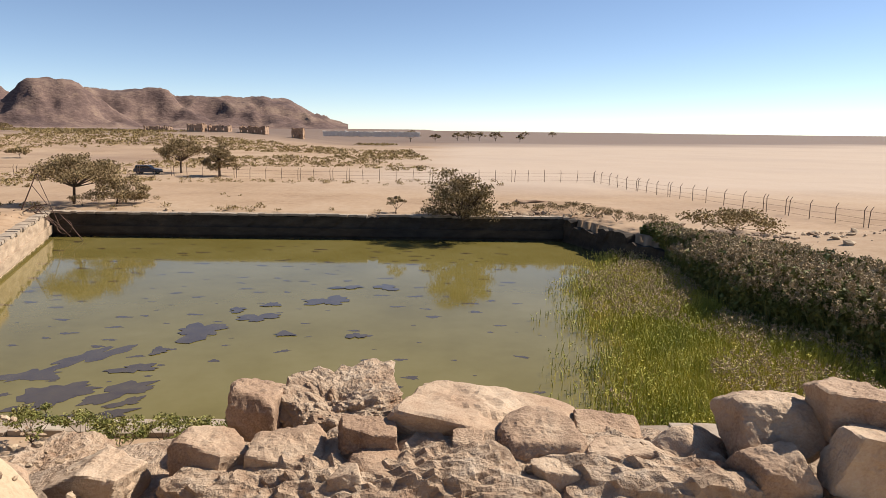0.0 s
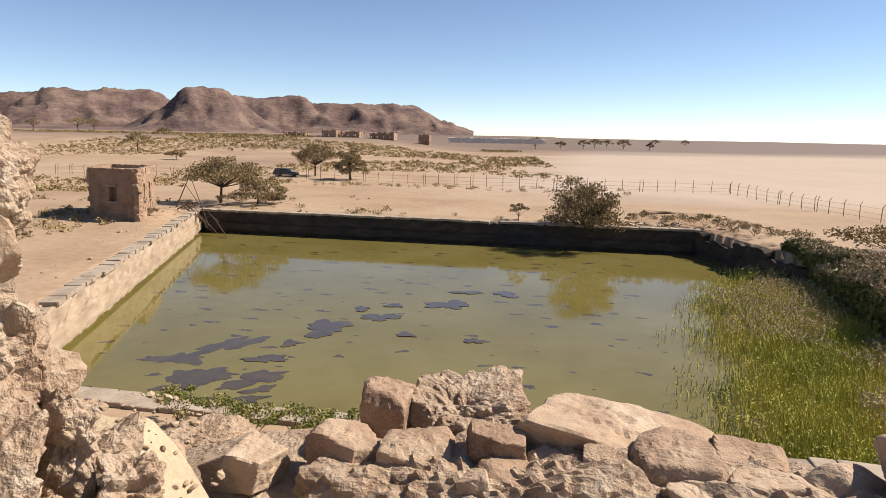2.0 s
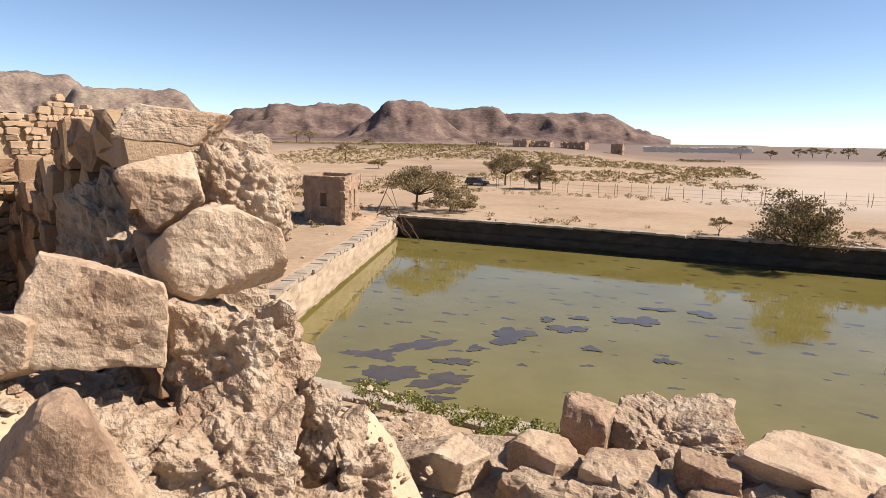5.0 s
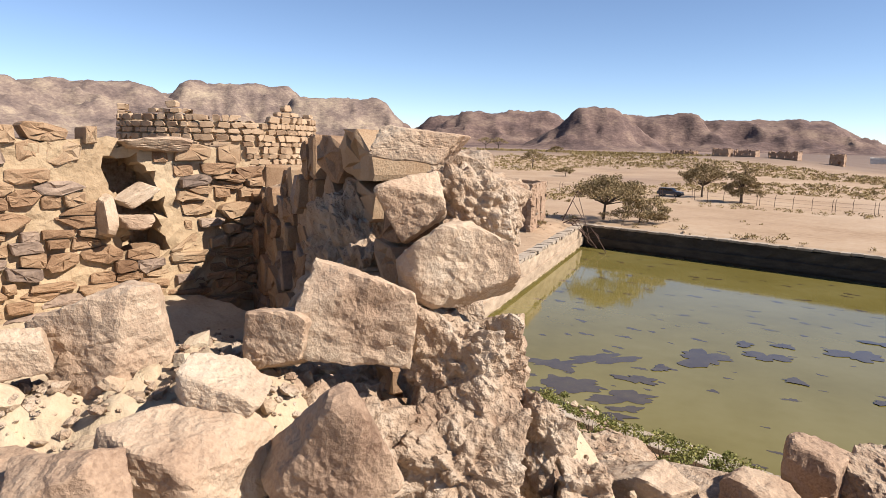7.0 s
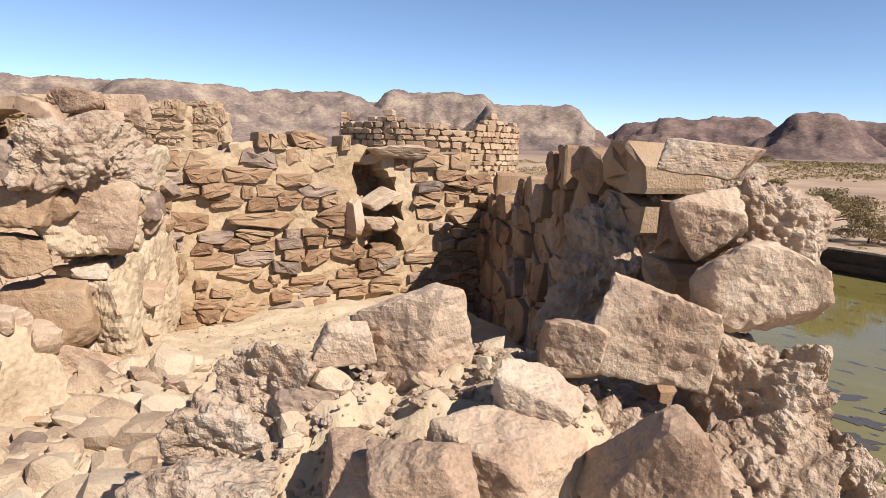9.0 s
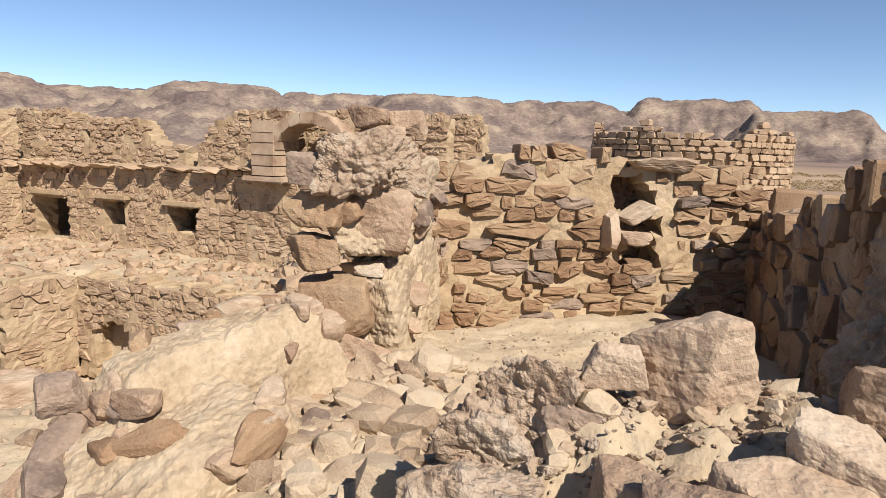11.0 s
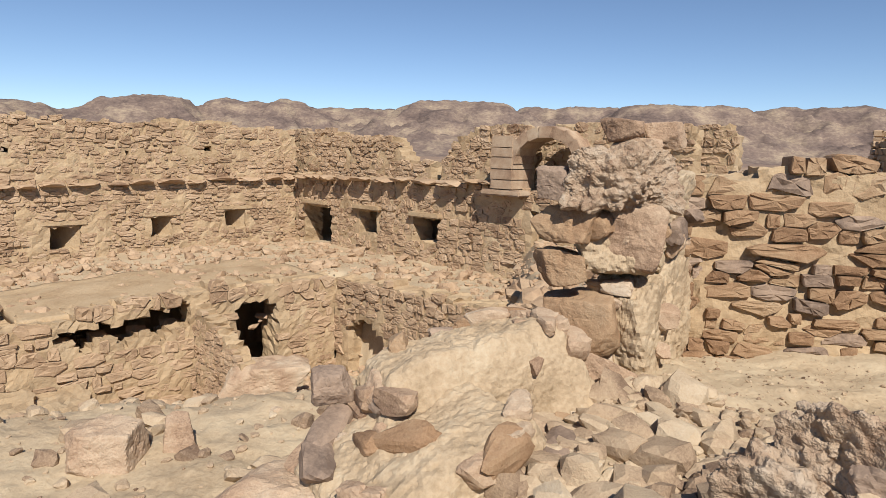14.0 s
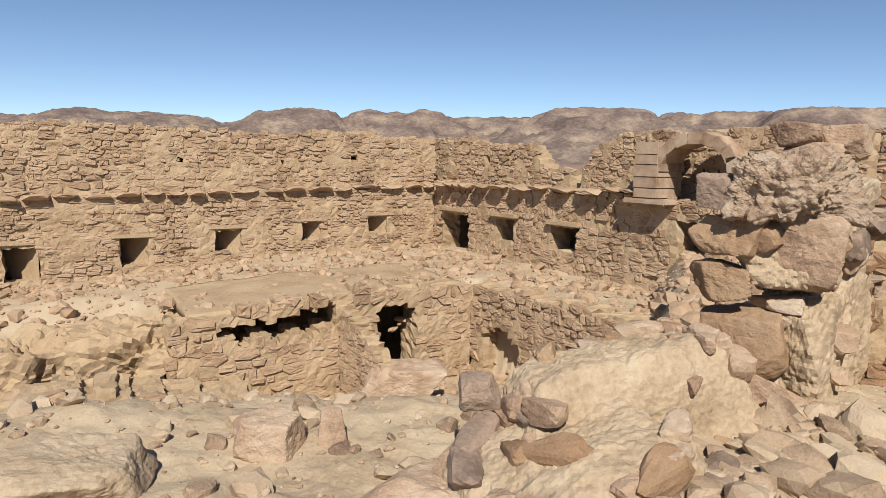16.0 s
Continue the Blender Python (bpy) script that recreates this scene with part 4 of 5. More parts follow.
    for k in range(9):
        t = math.pi * (1 - (k + 0.5) / 9)
        cs, cz = 9.55 + 0.86 * math.cos(t), 9.35 + 0.62 * math.sin(t)
        q = CORNER + DA * cs + nA * 0.05
        ob = part("voussoir", blk, pier, pose(q.x, q.y, cz, 0, 0, yaw) @ Matrix.Rotation(-(t - math.pi / 2), 4, "Y"))
        ob.scale = (0.31, 0.72, 0.24)
    facing_run("wall_behind_arch", "plastered back wall within the broken arch", CORNER + DA * 8.2 - nA * 0.9, CORNER + DA * 13 - nA * 0.9, 8.5, wobble_top(lambda s: 10.05, 9, 0.1), 0.4, 0.15, 0.28, 231, None, cell=0.14)
    facing_run("wall_over_arch", "rubble masonry above the broken arch", CORNER + DA * 8.1 - nA * 0.05, CORNER + DA * 12.5 - nA * 0.05, 8.72, wobble_top(lambda s: 10.13, 10, 0.06), 0.5, 0.13, 0.24, 236, lambda s, z: (0.6 < s < 2.3 and z < 9.35 + 0.75 * math.sqrt(max(0, 1 - ((s - 1.45) / 0.9) ** 2))), cell=0.1)
    cap = box_mesh("corbel", 1.1, 0.5, 0.13, SANDSTONE, 0.03, False)
    q = CORNER + DA * 8.45 + nA * 0.22
    part("corbel", cap, pier, pose(q.x, q.y, 8.64, 0, 0, yaw))
    # lower storey towards the court: doorway, broken vault
    P = Vector((-13.4, -6.0))
    p0, p1 = P + DB * 4.6, P + DB * -1.85

    def low_hole(s, z):
        u = 4.6 - s                     # along DB from P
        door = -0.40 < u < 0.42 and 4.6 < z < 6.42 - 0.35 * abs(u - 0.05)
        vault = 1.35 < u < 3.75 and 5.98 + 0.12 * math.sin(u * 9) < z < 6.5 - 0.12 * (u - 1.3) + 0.05 * math.sin(u * 13)
        return door or vault
    facing_run("wall_court_lower", "lower rubble wall with dark doorway and broken vault", p0, p1, 4.5, wobble_top(lerp([(0, 6.35), (2, 6.68), (6.5, 6.78)]), 12, 0.08), 0.7, 0.16, 0.3, 241, low_hole, cell=0.1, single=300)
    q0 = P + DB * -1.85
    facing_run("wall_court_side", "coursed rubble wall with a low hole", q0, q0 + DA * 4.5, 4.6, wobble_top(lerp([(0, 6.66), (4.5, 6.8)]), 13, 0.05), 0.6, 0.13, 0.24, 251, lambda s, z: 0.5 < s < 1.6 and z < 5.55 + 0.3 * math.sin((s - 0.5) * 2.8), cell=0.1, single=200)
    # the side cheek of the broken vault
    c0 = P + DB * 1.35 + Vector((0.05, 0.05))
    cheek = thing("vault_cheek", "leaning coursed cheek wall of a fallen vault", "wall")
    c1 = c0 + DA * 1.7
    part("core", wall_core(c0, c1, 4.6, lambda s: 6.52 - 0.5 * s, 0.3, COURT_MUD, 0.09, None, 0.03, 261), cheek)
    masonry(cheek, c0, c1, 4.7, lambda s: 6.5 - 0.5 * s, 0.1, 0.17, 262, (COURT_O,), None, 0.02, 0.12, 300, COURT, gap=0.003)
    # half-buried fronts low in the court
    s0, s1 = Vector((-5.6, -10.6)), Vector((-9.75, -6.95))

    def sunk_hole(s, z):
        return (4.05 < s < 4.75 and z < 5.30) or (2.75 < s < 3.2 and z < 5.25 - 1.2 * (s - 2.98) ** 2) or (1.2 < s < 2.2 and z < 5.2 - 0.8 * (s - 1.7) ** 2)
    sunk = facing_run("wall_sunken", "half-buried rubble front with dark low openings", s0, s1, 4.0, wobble_top(lerp([(0, 5.7), (3.4, 5.75), (4.0, 5.5), (5.6, 5.45)]), 17, 0.12), 1.3, 0.17, 0.32, 271, sunk_hole, cell=0.1, single=200)
    dq = (s1 - s0).normalized()
    q = s0 + dq * 4.4
    part("lintel", box_mesh("lintel", 1.0, 0.35, 0.14, COURT_MUD, 0.02, False), sunk, pose(q.x + 0.05, q.y + 0.06, 5.36, 0, 3, math.degrees(math.atan2(dq.y, dq.x))))


build_court()


def build_tower():
    tower = thing("round_tower", "round ruined corner tower of small tan stones", "tower")
    c, r = Vector((-18.9, 10.6)), 2.75
    rs = np.random.RandomState(33)
    prof, m = [], 64
    v, f = [], []
    for k in range(m):
        t = k * 2 * math.pi / m
        for z, rr in ((3.0, r - 0.05), (9.9 + 0.12 * math.sin(5 * t) + 0.1 * math.sin(11 * t), r - 0.08), (9.9, r - 0.7), (8.8, r - 0.75)):
            v.append((c.x + rr * math.cos(t), c.y + rr * math.sin(t), z))
    for k in range(m):
        for j in range(3):
            a, b = k * 4 + j, ((k + 1) % m) * 4 + j
            f.append((a, b, b + 1, a + 1))
    part("core", mesh_of("core", v, f, COURT_MUD), tower)
    h = Heap()
    z = 7.0
    while z < 10.25:
        hh = rs.uniform(0.10, 0.19)
        t = rs.uniform(0, 1)
        while t < 6.4 + 0.6:
            w = rs.uniform(0.16, 0.42)
            top = 10.12 + 0.13 * math.sin(5 * t) + 0.1 * math.sin(11 * t)
            if z + hh / 2 < top and not (abs((t % 6.283) - 5.93) < 0.055 and 8.65 < z < 9.35):
                d, n = Vector((-math.sin(t), math.cos(t))), Vector((math.cos(t), math.sin(t)))
                a = np.array(stone_matrix(c + n * r, d, n, 0, z + hh / 2, w, hh, 0.2, rs.uniform(0.0, 0.06), rs.normal() * 0.04))
                sv, sf = STONES[rs.randint(24)]
                h.add(sv @ a[:3, :3].T + a[:3, 3], sf)
            t += (w + 0.015) / r
        z += hh + 0.01
    ob = part("facing_stone", h.mesh("facing_stone", COURT), tower)
    ob["kind"] = "stuff"


build_tower()


# ---- rubble and single stones ----
# loose stones of the heap
rock("boulder", "broad pale sandstone boulder half sunk in rubble", (-2.54, 1.14, 8.80), (0.43, 0.32, 0.33), 11, 43, 0, -12, SANDSTONE, 5, 0.045, 0.75, 7)
rock("boulder", "grey-pink squared stone on the rubble heap", (-2.20, 1.53, 8.81), (0.26, 0.20, 0.23), 12, 43, 0, 0, SANDSTONE, 5, 0.045, 0.75, 7)
rock("boulder", "angular pale boulder on the rubble heap", (-2.07, 1.76, 8.86), (0.39, 0.29, 0.38), 13, 43, 0, 15, SANDSTONE, 5, 0.045, 0.75, 7)
rock("boulder", "small oblong tan stone lying on a slab", (-2.03, 1.24, 8.75), (0.26, 0.20, 0.16), 14, 43, 0, 8, SANDSTONE, 5, 0.045, 0.85, 7)
rock("boulder", "large flat pale slab lying on the heap", (-1.97, 1.08, 8.62), (0.44, 0.33, 0.26), 15, 43, 0, 3, SANDSTONE, 5, 0.045, 0.85, 7)
rock("boulder", "pointed pale wedge of sandstone on end", (-1.68, 1.34, 8.62), (0.31, 0.25, 0.33), 16, 43, 0, 35, SANDSTONE, 5, 0.045, 0.75, 7)
rock("boulder", "rough stone among the rubble", (-2.11, 0.80, 8.61), (0.27, 0.20, 0.17), 17, 43, 0, 0, SANDSTONE, 5, 0.045, 0.75, 7)
rock("boulder", "pitted pale block topping the broken wall end", (-1.99, 2.17, 9.01), (0.38, 0.29, 0.34), 18, 43, 0, 0, SANDSTONE, 5, 0.045, 0.85, 4)
rock("boulder", "tan angular stone jutting from the wall end", (-2.13, 2.06, 9.21), (0.25, 0.19, 0.21), 19, 43, 0, -20, SANDSTONE, 5, 0.045, 0.75, 7)
rock("boulder", "flat brown stone on top of the wall end", (-2.32, 2.26, 9.42), (0.36, 0.26, 0.14), 20, 43, 0, 0, SANDSTONE, 5, 0.045, 0.75, 7)
rock("boulder", "crumbling conglomerate above the pitted block", (-2.14, 2.38, 9.20), (0.46, 0.40, 0.32), 34, 43, 0, 10, CRUMBLE, 6, 0.05, 0.85, 5)
rock("boulder", "rounded knob of conglomerate", (-1.88, 2.32, 8.66), (0.16, 0.21, 0.28), 23, 43, 0, 0, CRUMBLE, 5, 0.045, 0.75, 7)
rock("boulder", "eroded lump of conglomerate", (-1.97, 2.13, 8.62), (0.41, 0.33, 0.44), 24, 43, 0, 0, CRUMBLE, 6, 0.09, 0.75, 7)
rock("boulder", "eroded lump of conglomerate", (-1.79, 1.96, 8.35), (0.42, 0.32, 0.34), 25, 43, 0, 0, CRUMBLE, 6, 0.09, 0.75, 7)
rock("boulder", "eroded pinkish lump below the wall end", (-1.71, 2.29, 8.40), (0.20, 0.27, 0.36), 26, 43, 0, 0, CRUMBLE, 6, 0.08, 0.75, 7)
rock("boulder", "eroded foot of the broken wall end", (-1.55, 2.32, 8.22), (0.25, 0.24, 0.32), 27, 43, 0, 0, CRUMBLE, 5, 0.08, 0.75, 7)
rock("boulder", "rough rubble lump with dark hollows", (-2.63, 0.71, 8.69), (0.31, 0.23, 0.29), 28, 59, 0, 0, CRUMBLE, 6, 0.1, 0.75, 7)
rock("boulder", "grey-brown stone in the heap edge", (-2.53, 0.90, 8.83), (0.18, 0.13, 0.14), 29, 59, 0, 0, SANDSTONE, 5, 0.045, 0.75, 7)
rock("boulder", "eroded rubble lump at the heap edge", (-2.33, 0.43, 8.52), (0.31, 0.24, 0.16), 30, 59, 0, 0, CRUMBLE, 5, 0.09, 0.75, 7)
rock("boulder", "purple-brown angular stone in the heap", (-1.91, 0.82, 8.66), (0.28, 0.21, 0.20), 31, 59, 0, -15, SANDSTONE, 5, 0.045, 0.75, 7)
rock("boulder", "rubble lump of the heap", (-2.65, 0.55, 8.52), (0.31, 0.23, 0.29), 32, 71, 0, 0, CRUMBLE, 6, 0.1, 0.75, 7)
rock("boulder", "grey weathered stone in the heap", (-2.53, 0.78, 8.64), (0.20, 0.15, 0.15), 33, 71, 0, 0, DARKSTONE, 5, 0.045, 0.75, 7)
# parapet over the pool
rock("parapet_stone", "big rough conglomerate block on the parapet", (-0.76, 4.30, 7.66), (0.86, 0.75, 0.40), 41, 0, 0, 0, CRUMBLE, 6, 0.13, 0.8, 10)
rock("parapet_stone", "rounded weathered block beside the conglomerate", (-1.22, 4.18, 7.70), (0.36, 0.4, 0.42), 63, 20, 0, 0, SANDSTONE, 5, 0.06, 0.8, 8)
rock("parapet_stone", "rounded tan block in the parapet", (-0.94, 3.70, 7.70), (0.48, 0.36, 0.30), 42, -0, 0, 0, SANDSTONE, 5, 0.045, 0.85, 4)
rock("parapet_stone", "tan block in the parapet", (-0.52, 3.72, 7.79), (0.35, 0.26, 0.27), 43, -0, 0, 12, SANDSTONE, 5, 0.045, 0.85, 7)
rock("parapet_stone", "large cracked pale slab on the parapet", (0.02, 4.02, 7.78), (0.98, 0.72, 0.32), 44, -4, 0, 5, SANDSTONE, 5, 0.045, 0.85, 7)
rock("parapet_stone", "small square stone under the slab", (-0.02, 3.62, 7.82), (0.18, 0.14, 0.13), 45, -0, 0, 0, SANDSTONE, 5, 0.045, 0.75, 7)
rock("parapet_stone", "flat pale stone under the slab", (0.30, 3.70, 7.81), (0.48, 0.36, 0.25), 46, -0, 0, 0, SANDSTONE, 5, 0.045, 0.85, 7)
rock("parapet_stone", "broad tan stone low in the parapet", (0.70, 3.58, 7.75), (0.39, 0.30, 0.31), 47, -0, 0, 0, SANDSTONE, 5, 0.045, 0.85, 7)
rock("parapet_stone", "flat pale paving slab on the wall", (1.07, 3.62, 7.71), (0.38, 0.29, 0.35), 48, -0, 0, 0, SANDSTONE, 5, 0.045, 0.9, 3)
rock("parapet_stone", "squared block on the parapet", (1.42, 3.65, 7.96), (0.48, 0.36, 0.33), 49, -0, 0, 0, SANDSTONE, 5, 0.045, 0.85, 7)
rock("parapet_stone", "tan angular stone on the parapet", (1.76, 3.53, 8.10), (0.42, 0.32, 0.24), 50, -0, 0, 0, SANDSTONE, 5, 0.045, 0.75, 7)
rock("parapet_stone", "tan angular stone on the parapet", (1.69, 3.31, 7.93), (0.34, 0.26, 0.34), 51, -0, 0, 0, SANDSTONE, 5, 0.045, 0.75, 7)
rock("parapet_stone", "dusty stone low in the parapet", (1.32, 3.36, 7.84), (0.32, 0.24, 0.24), 52, -0, 0, 0, SANDSTONE, 5, 0.045, 0.75, 7)
rock("parapet_stone", "brown stone in the inner face of the parapet", (-0.33, 3.54, 7.68), (0.44, 0.33, 0.24), 53, -0, 0, 0, SANDSTONE, 5, 0.045, 0.75, 7)
rock("parapet_stone", "brown stone in the inner face of the parapet", (0.10, 3.53, 7.70), (0.39, 0.30, 0.25), 54, -0, 0, 0, SANDSTONE, 5, 0.045, 0.75, 7)
rock("parapet_stone", "brown stone in the inner face of the parapet", (0.40, 3.44, 7.75), (0.24, 0.18, 0.22), 55, -0, 0, 0, SANDSTONE, 5, 0.045, 0.75, 7)
rock("parapet_stone", "small wedge stone in the parapet", (-0.60, 3.42, 7.73), (0.17, 0.13, 0.15), 56, -0, 0, 0, SANDSTONE, 5, 0.045, 0.75, 7)
rock("parapet_stone", "tan block at the end of the parapet", (-1.34, 3.74, 7.63), (0.41, 0.31, 0.33), 57, -0, 0, 10, SANDSTONE, 5, 0.045, 0.75, 7)
rock("parapet_stone", "pale flat stone on the ledge", (-1.86, 3.67, 7.59), (0.51, 0.39, 0.29), 58, -0, 0, -10, SANDSTONE, 5, 0.045, 0.85, 7)
rock("parapet_stone", "broken edge stones of the ledge", (-2.64, 4.59, 7.19), (0.65, 0.74, 0.21), 59, -0, 0, 0, CRUMBLE, 5, 0.09, 0.75, 7)
rock("parapet_stone", "rough stone on the ledge", (-2.26, 3.52, 7.63), (0.33, 0.25, 0.16), 60, -0, 0, 0, SANDSTONE, 5, 0.045, 0.75, 7)
rock("parapet_stone", "flat stone on the parapet edge", (0.77, 4.03, 7.72), (0.40, 0.30, 0.15), 61, -0, 0, 0, SANDSTONE, 5, 0.045, 0.75, 7)
rock("parapet_stone", "pale stones on the parapet edge", (2.38, 3.67, 7.88), (0.58, 0.44, 0.45), 62, -0, 0, 0, SANDSTONE, 5, 0.045, 0.75, 7)
# end of the cross wall
rock("cross_wall_stone", "large squared brown end block of the cross wall", (-5.30, 0.12, 8.37), (0.53, 0.40, 0.46), 71, 71, 0, 0, BROWNSTONE, 5, 0.03, 0.92, 2)
rock("cross_wall_stone", "brown end stone of the cross wall", (-5.32, -0.02, 8.72), (0.41, 0.31, 0.27), 72, 71, 0, 0, BROWNSTONE, 5, 0.045, 0.88, 7)
rock("cross_wall_stone", "weathered end stone of the cross wall", (-5.31, 0.03, 9.00), (0.44, 0.33, 0.30), 73, 71, 0, 0, BROWNSTONE, 5, 0.08, 0.75, 7)
rock("cross_wall_stone", "dark end stone of the cross wall", (-5.26, -0.09, 9.27), (0.29, 0.22, 0.25), 74, 71, 0, 0, DARKSTONE, 5, 0.045, 0.75, 7)
rock("cross_wall_stone", "knobbly lump high in the cross wall", (-5.30, 0.29, 9.32), (0.72, 0.55, 0.49), 75, 71, 0, 0, CRUMBLE, 6, 0.1, 0.75, 7)
rock("cross_wall_stone", "pale squared stone on top of the cross wall", (-5.38, 0.34, 9.65), (0.35, 0.26, 0.17), 76, 71, 0, 0, SANDSTONE, 5, 0.045, 0.9, 7)
rock("cross_wall_stone", "grey stone on top of the cross wall", (-5.37, 0.60, 9.61), (0.25, 0.19, 0.19), 77, 71, 0, 0, SANDSTONE, 5, 0.045, 0.75, 7)
rock("cross_wall_stone", "flat stone on top of the cross wall", (-5.35, 0.44, 9.54), (0.36, 0.27, 0.14), 78, 71, 0, 0, SANDSTONE, 5, 0.045, 0.75, 7)
rock("cross_wall_stone", "stone jutting from the cross wall", (-5.36, 0.40, 8.92), (0.51, 0.39, 0.43), 79, 71, 0, 0, SANDSTONE, 5, 0.045, 0.75, 7)
rock("fallen_stone", "tilted slab in a gap of the room wall", (-6.17, 2.72, 8.72), (0.34, 0.26, 0.14), 64, 90, 0, 12, SANDSTONE, 4)
rock("fallen_stone", "tilted slab in a gap of the room wall", (-6.2, 2.78, 8.95), (0.36, 0.28, 0.13), 65, 90, 10, -28, SANDSTONE, 4)
rock("fallen_stone", "upright slab in a gap of the room wall", (-6.18, 2.5, 8.8), (0.13, 0.26, 0.4), 66, 90, 0, 8, SANDSTONE, 4)
rock("fallen_stone", "flat slab bridging a gap of the room wall", (-6.25, 2.95, 9.36), (0.7, 0.4, 0.12), 67, 90, 0, 2, SANDSTONE, 4)
# low broken wall and fallen stones before the court
rock("fallen_stone", "dark squared stone at the broken wall end", (-4.20, -1.28, 8.15), (0.25, 0.19, 0.23), 81, 102, 0, 0, DARKSTONE, 5, 0.045, 0.9, 3)
rock("fallen_stone", "pale angular stone in the broken wall end", (-4.17, -0.89, 8.11), (0.41, 0.31, 0.33), 82, 102, 0, 20, SANDSTONE, 5, 0.045, 0.85, 7)
rock("fallen_stone", "tan stone low in the broken wall end", (-4.03, -0.82, 7.94), (0.19, 0.14, 0.19), 83, 102, 0, 0, SANDSTONE, 5, 0.045, 0.75, 7)
rock("fallen_stone", "rough lump at the broken wall end", (-4.02, -1.21, 7.87), (0.28, 0.24, 0.31), 84, 102, 0, 0, CRUMBLE, 5, 0.1, 0.75, 7)
rock("fallen_stone", "flat tan stone set in the broken wall", (-4.63, -0.32, 8.22), (0.24, 0.10, 0.26), 85, 102, 0, 0, SANDSTONE, 5, 0.045, 0.92, 2)
rock("fallen_stone", "pale flat stone on the broken wall", (-5.00, -0.19, 8.34), (0.43, 0.33, 0.22), 86, 102, 0, 0, SANDSTONE, 5, 0.045, 0.85, 7)
rock("fallen_stone", "long pale slab leaning on the wall foot", (-5.06, 0.24, 8.01), (0.49, 0.23, 0.40), 87, 102, 0, 38, SANDSTONE, 5, 0.045, 0.85, 7)
rock("fallen_stone", "small cube of stone on the slope", (-4.42, -2.34, 7.67), (0.22, 0.18, 0.24), 88, 111, 0, 0, SANDSTONE, 5, 0.045, 0.9, 3)
rock("fallen_stone", "pale rounded slab on the slope", (-4.16, -2.67, 7.65), (0.49, 0.37, 0.37), 89, 111, 0, 0, SANDSTONE, 5, 0.045, 0.85, 7)
rock("fallen_stone", "grey weathered slab lying in the dust", (-3.31, -3.31, 7.67), (0.90, 0.76, 0.35), 90, 111, 0, 0, PLASTER, 5, 0.045, 0.85, 7)
rock("fallen_stone", "upright pale stone on the slope", (-5.11, -1.95, 7.52), (0.21, 0.20, 0.27), 92, 111, 0, 0, SANDSTONE, 5, 0.045, 0.75, 7)
rock("fallen_stone", "large pale stone before the broken wall", (-3.75, -1.27, 7.69), (0.84, 0.63, 0.34), 93, 102, 0, 0, SANDSTONE, 5, 0.045, 0.85, 7)
rock("fallen_stone", "boulder before the dark doorway", (-11.77, -5.11, 5.32), (1.5, 0.9, 0.75), 94, 111, 0, 0, SANDSTONE, 5, 0.045, 0.75, 7)
rock("fallen_stone", "tan block on the room floor", (-5.40, 0.69, 8.15), (0.12, 0.10, 0.13), 95, 89, 0, 0, SANDSTONE, 5, 0.045, 0.75, 7)


def scatter(name, label, count, region, sizes, seed, mat, z_at, sub=1, flat=0.6):
    rs = np.random.RandomState(seed)
    base = [rock_arrays(seed * 7 + k, (1, 1, 1), sub, 0.05, 0.75, 6) for k in range(10)]
    h = Heap()
    x, y, ok = region(rs, count)
    z = z_at(x, y)
    for k in range(len(x)):
        if not ok[k]:
            continue
        s = sizes[0] * (sizes[1] / sizes[0]) ** (rs.rand() ** 2.2)
        v, f = base[rs.randint(10)]
        v = turn(v * np.array([1.0, rs.uniform(0.6, 1.0), rs.uniform(0.35, 0.9) * flat / 0.6]) * s, rs.uniform(0, 6.28), rs.normal() * 0.3, rs.normal() * 0.3)
        h.add(v + np.array([x[k], y[k], z[k] + s * 0.08]), f)
    ob = new(name, h.mesh(name, mat))
    tagged(ob, label, "rubble", kind="stuff")


def disc(cx, cy, rx, ry):
    def region(rs, n):
        t, r = rs.uniform(0, 6.28, n), np.sqrt(rs.uniform(0, 1, n))
        return cx + rx * r * np.cos(t), cy + ry * r * np.sin(t), np.ones(n, bool)
    return region


scatter("heap_gravel", "loose gravel and mortar lumps over the heap", 9000, disc(-1.75, 1.35, 1.3, 1.5), (0.012, 0.07), 301, CRUMBLE, fort_floor)
scatter("heap_rubble", "small broken stones over the heap", 260, disc(-1.9, 1.35, 1.3, 1.4), (0.05, 0.16), 302, SANDSTONE_I, fort_floor, 2)
scatter("room_rubble", "fallen sandstone rubble on the room floor", 520, disc(-4.0, 0.5, 1.0, 0.8), (0.06, 0.30), 303, SANDSTONE_I, fort_floor, 2)
scatter("room_gravel", "grit and chips on the room floor", 3000, disc(-4.2, 1.2, 2.0, 1.9), (0.008, 0.05), 304, SANDSTONE_I, fort_floor)
scatter("slope_rubble", "fallen stones on the slope to the court", 1500, disc(-5.2, -3.6, 3.4, 2.8), (0.02, 0.24), 305, SANDSTONE_I, fort_floor, 2)
scatter("ledge_gravel", "gravel on the ledge behind the parapet", 2500, disc(-0.6, 2.9, 2.6, 0.9), (0.01, 0.07), 306, SANDSTONE_I, fort_floor)


def court_region(rs, n):
    x, y = rs.uniform(-21, -6, n), rs.uniform(-18, 1.5, n)
    u = (x - CORNER.x) * DA.y - (y - CORNER.y) * DA.x
    w = -(x - CORNER.x) * DB.y + (y - CORNER.y) * DB.x
    return x, y, (u > 0.2) & (w > 0.2) & (np.hypot(x + 0.8, y + 0.2) > 6.0)


scatter("court_rubble", "rubble and fallen stones strewn over the court", 9500, court_region, (0.05, 0.42), 307, COURT, fort_floor, 1)


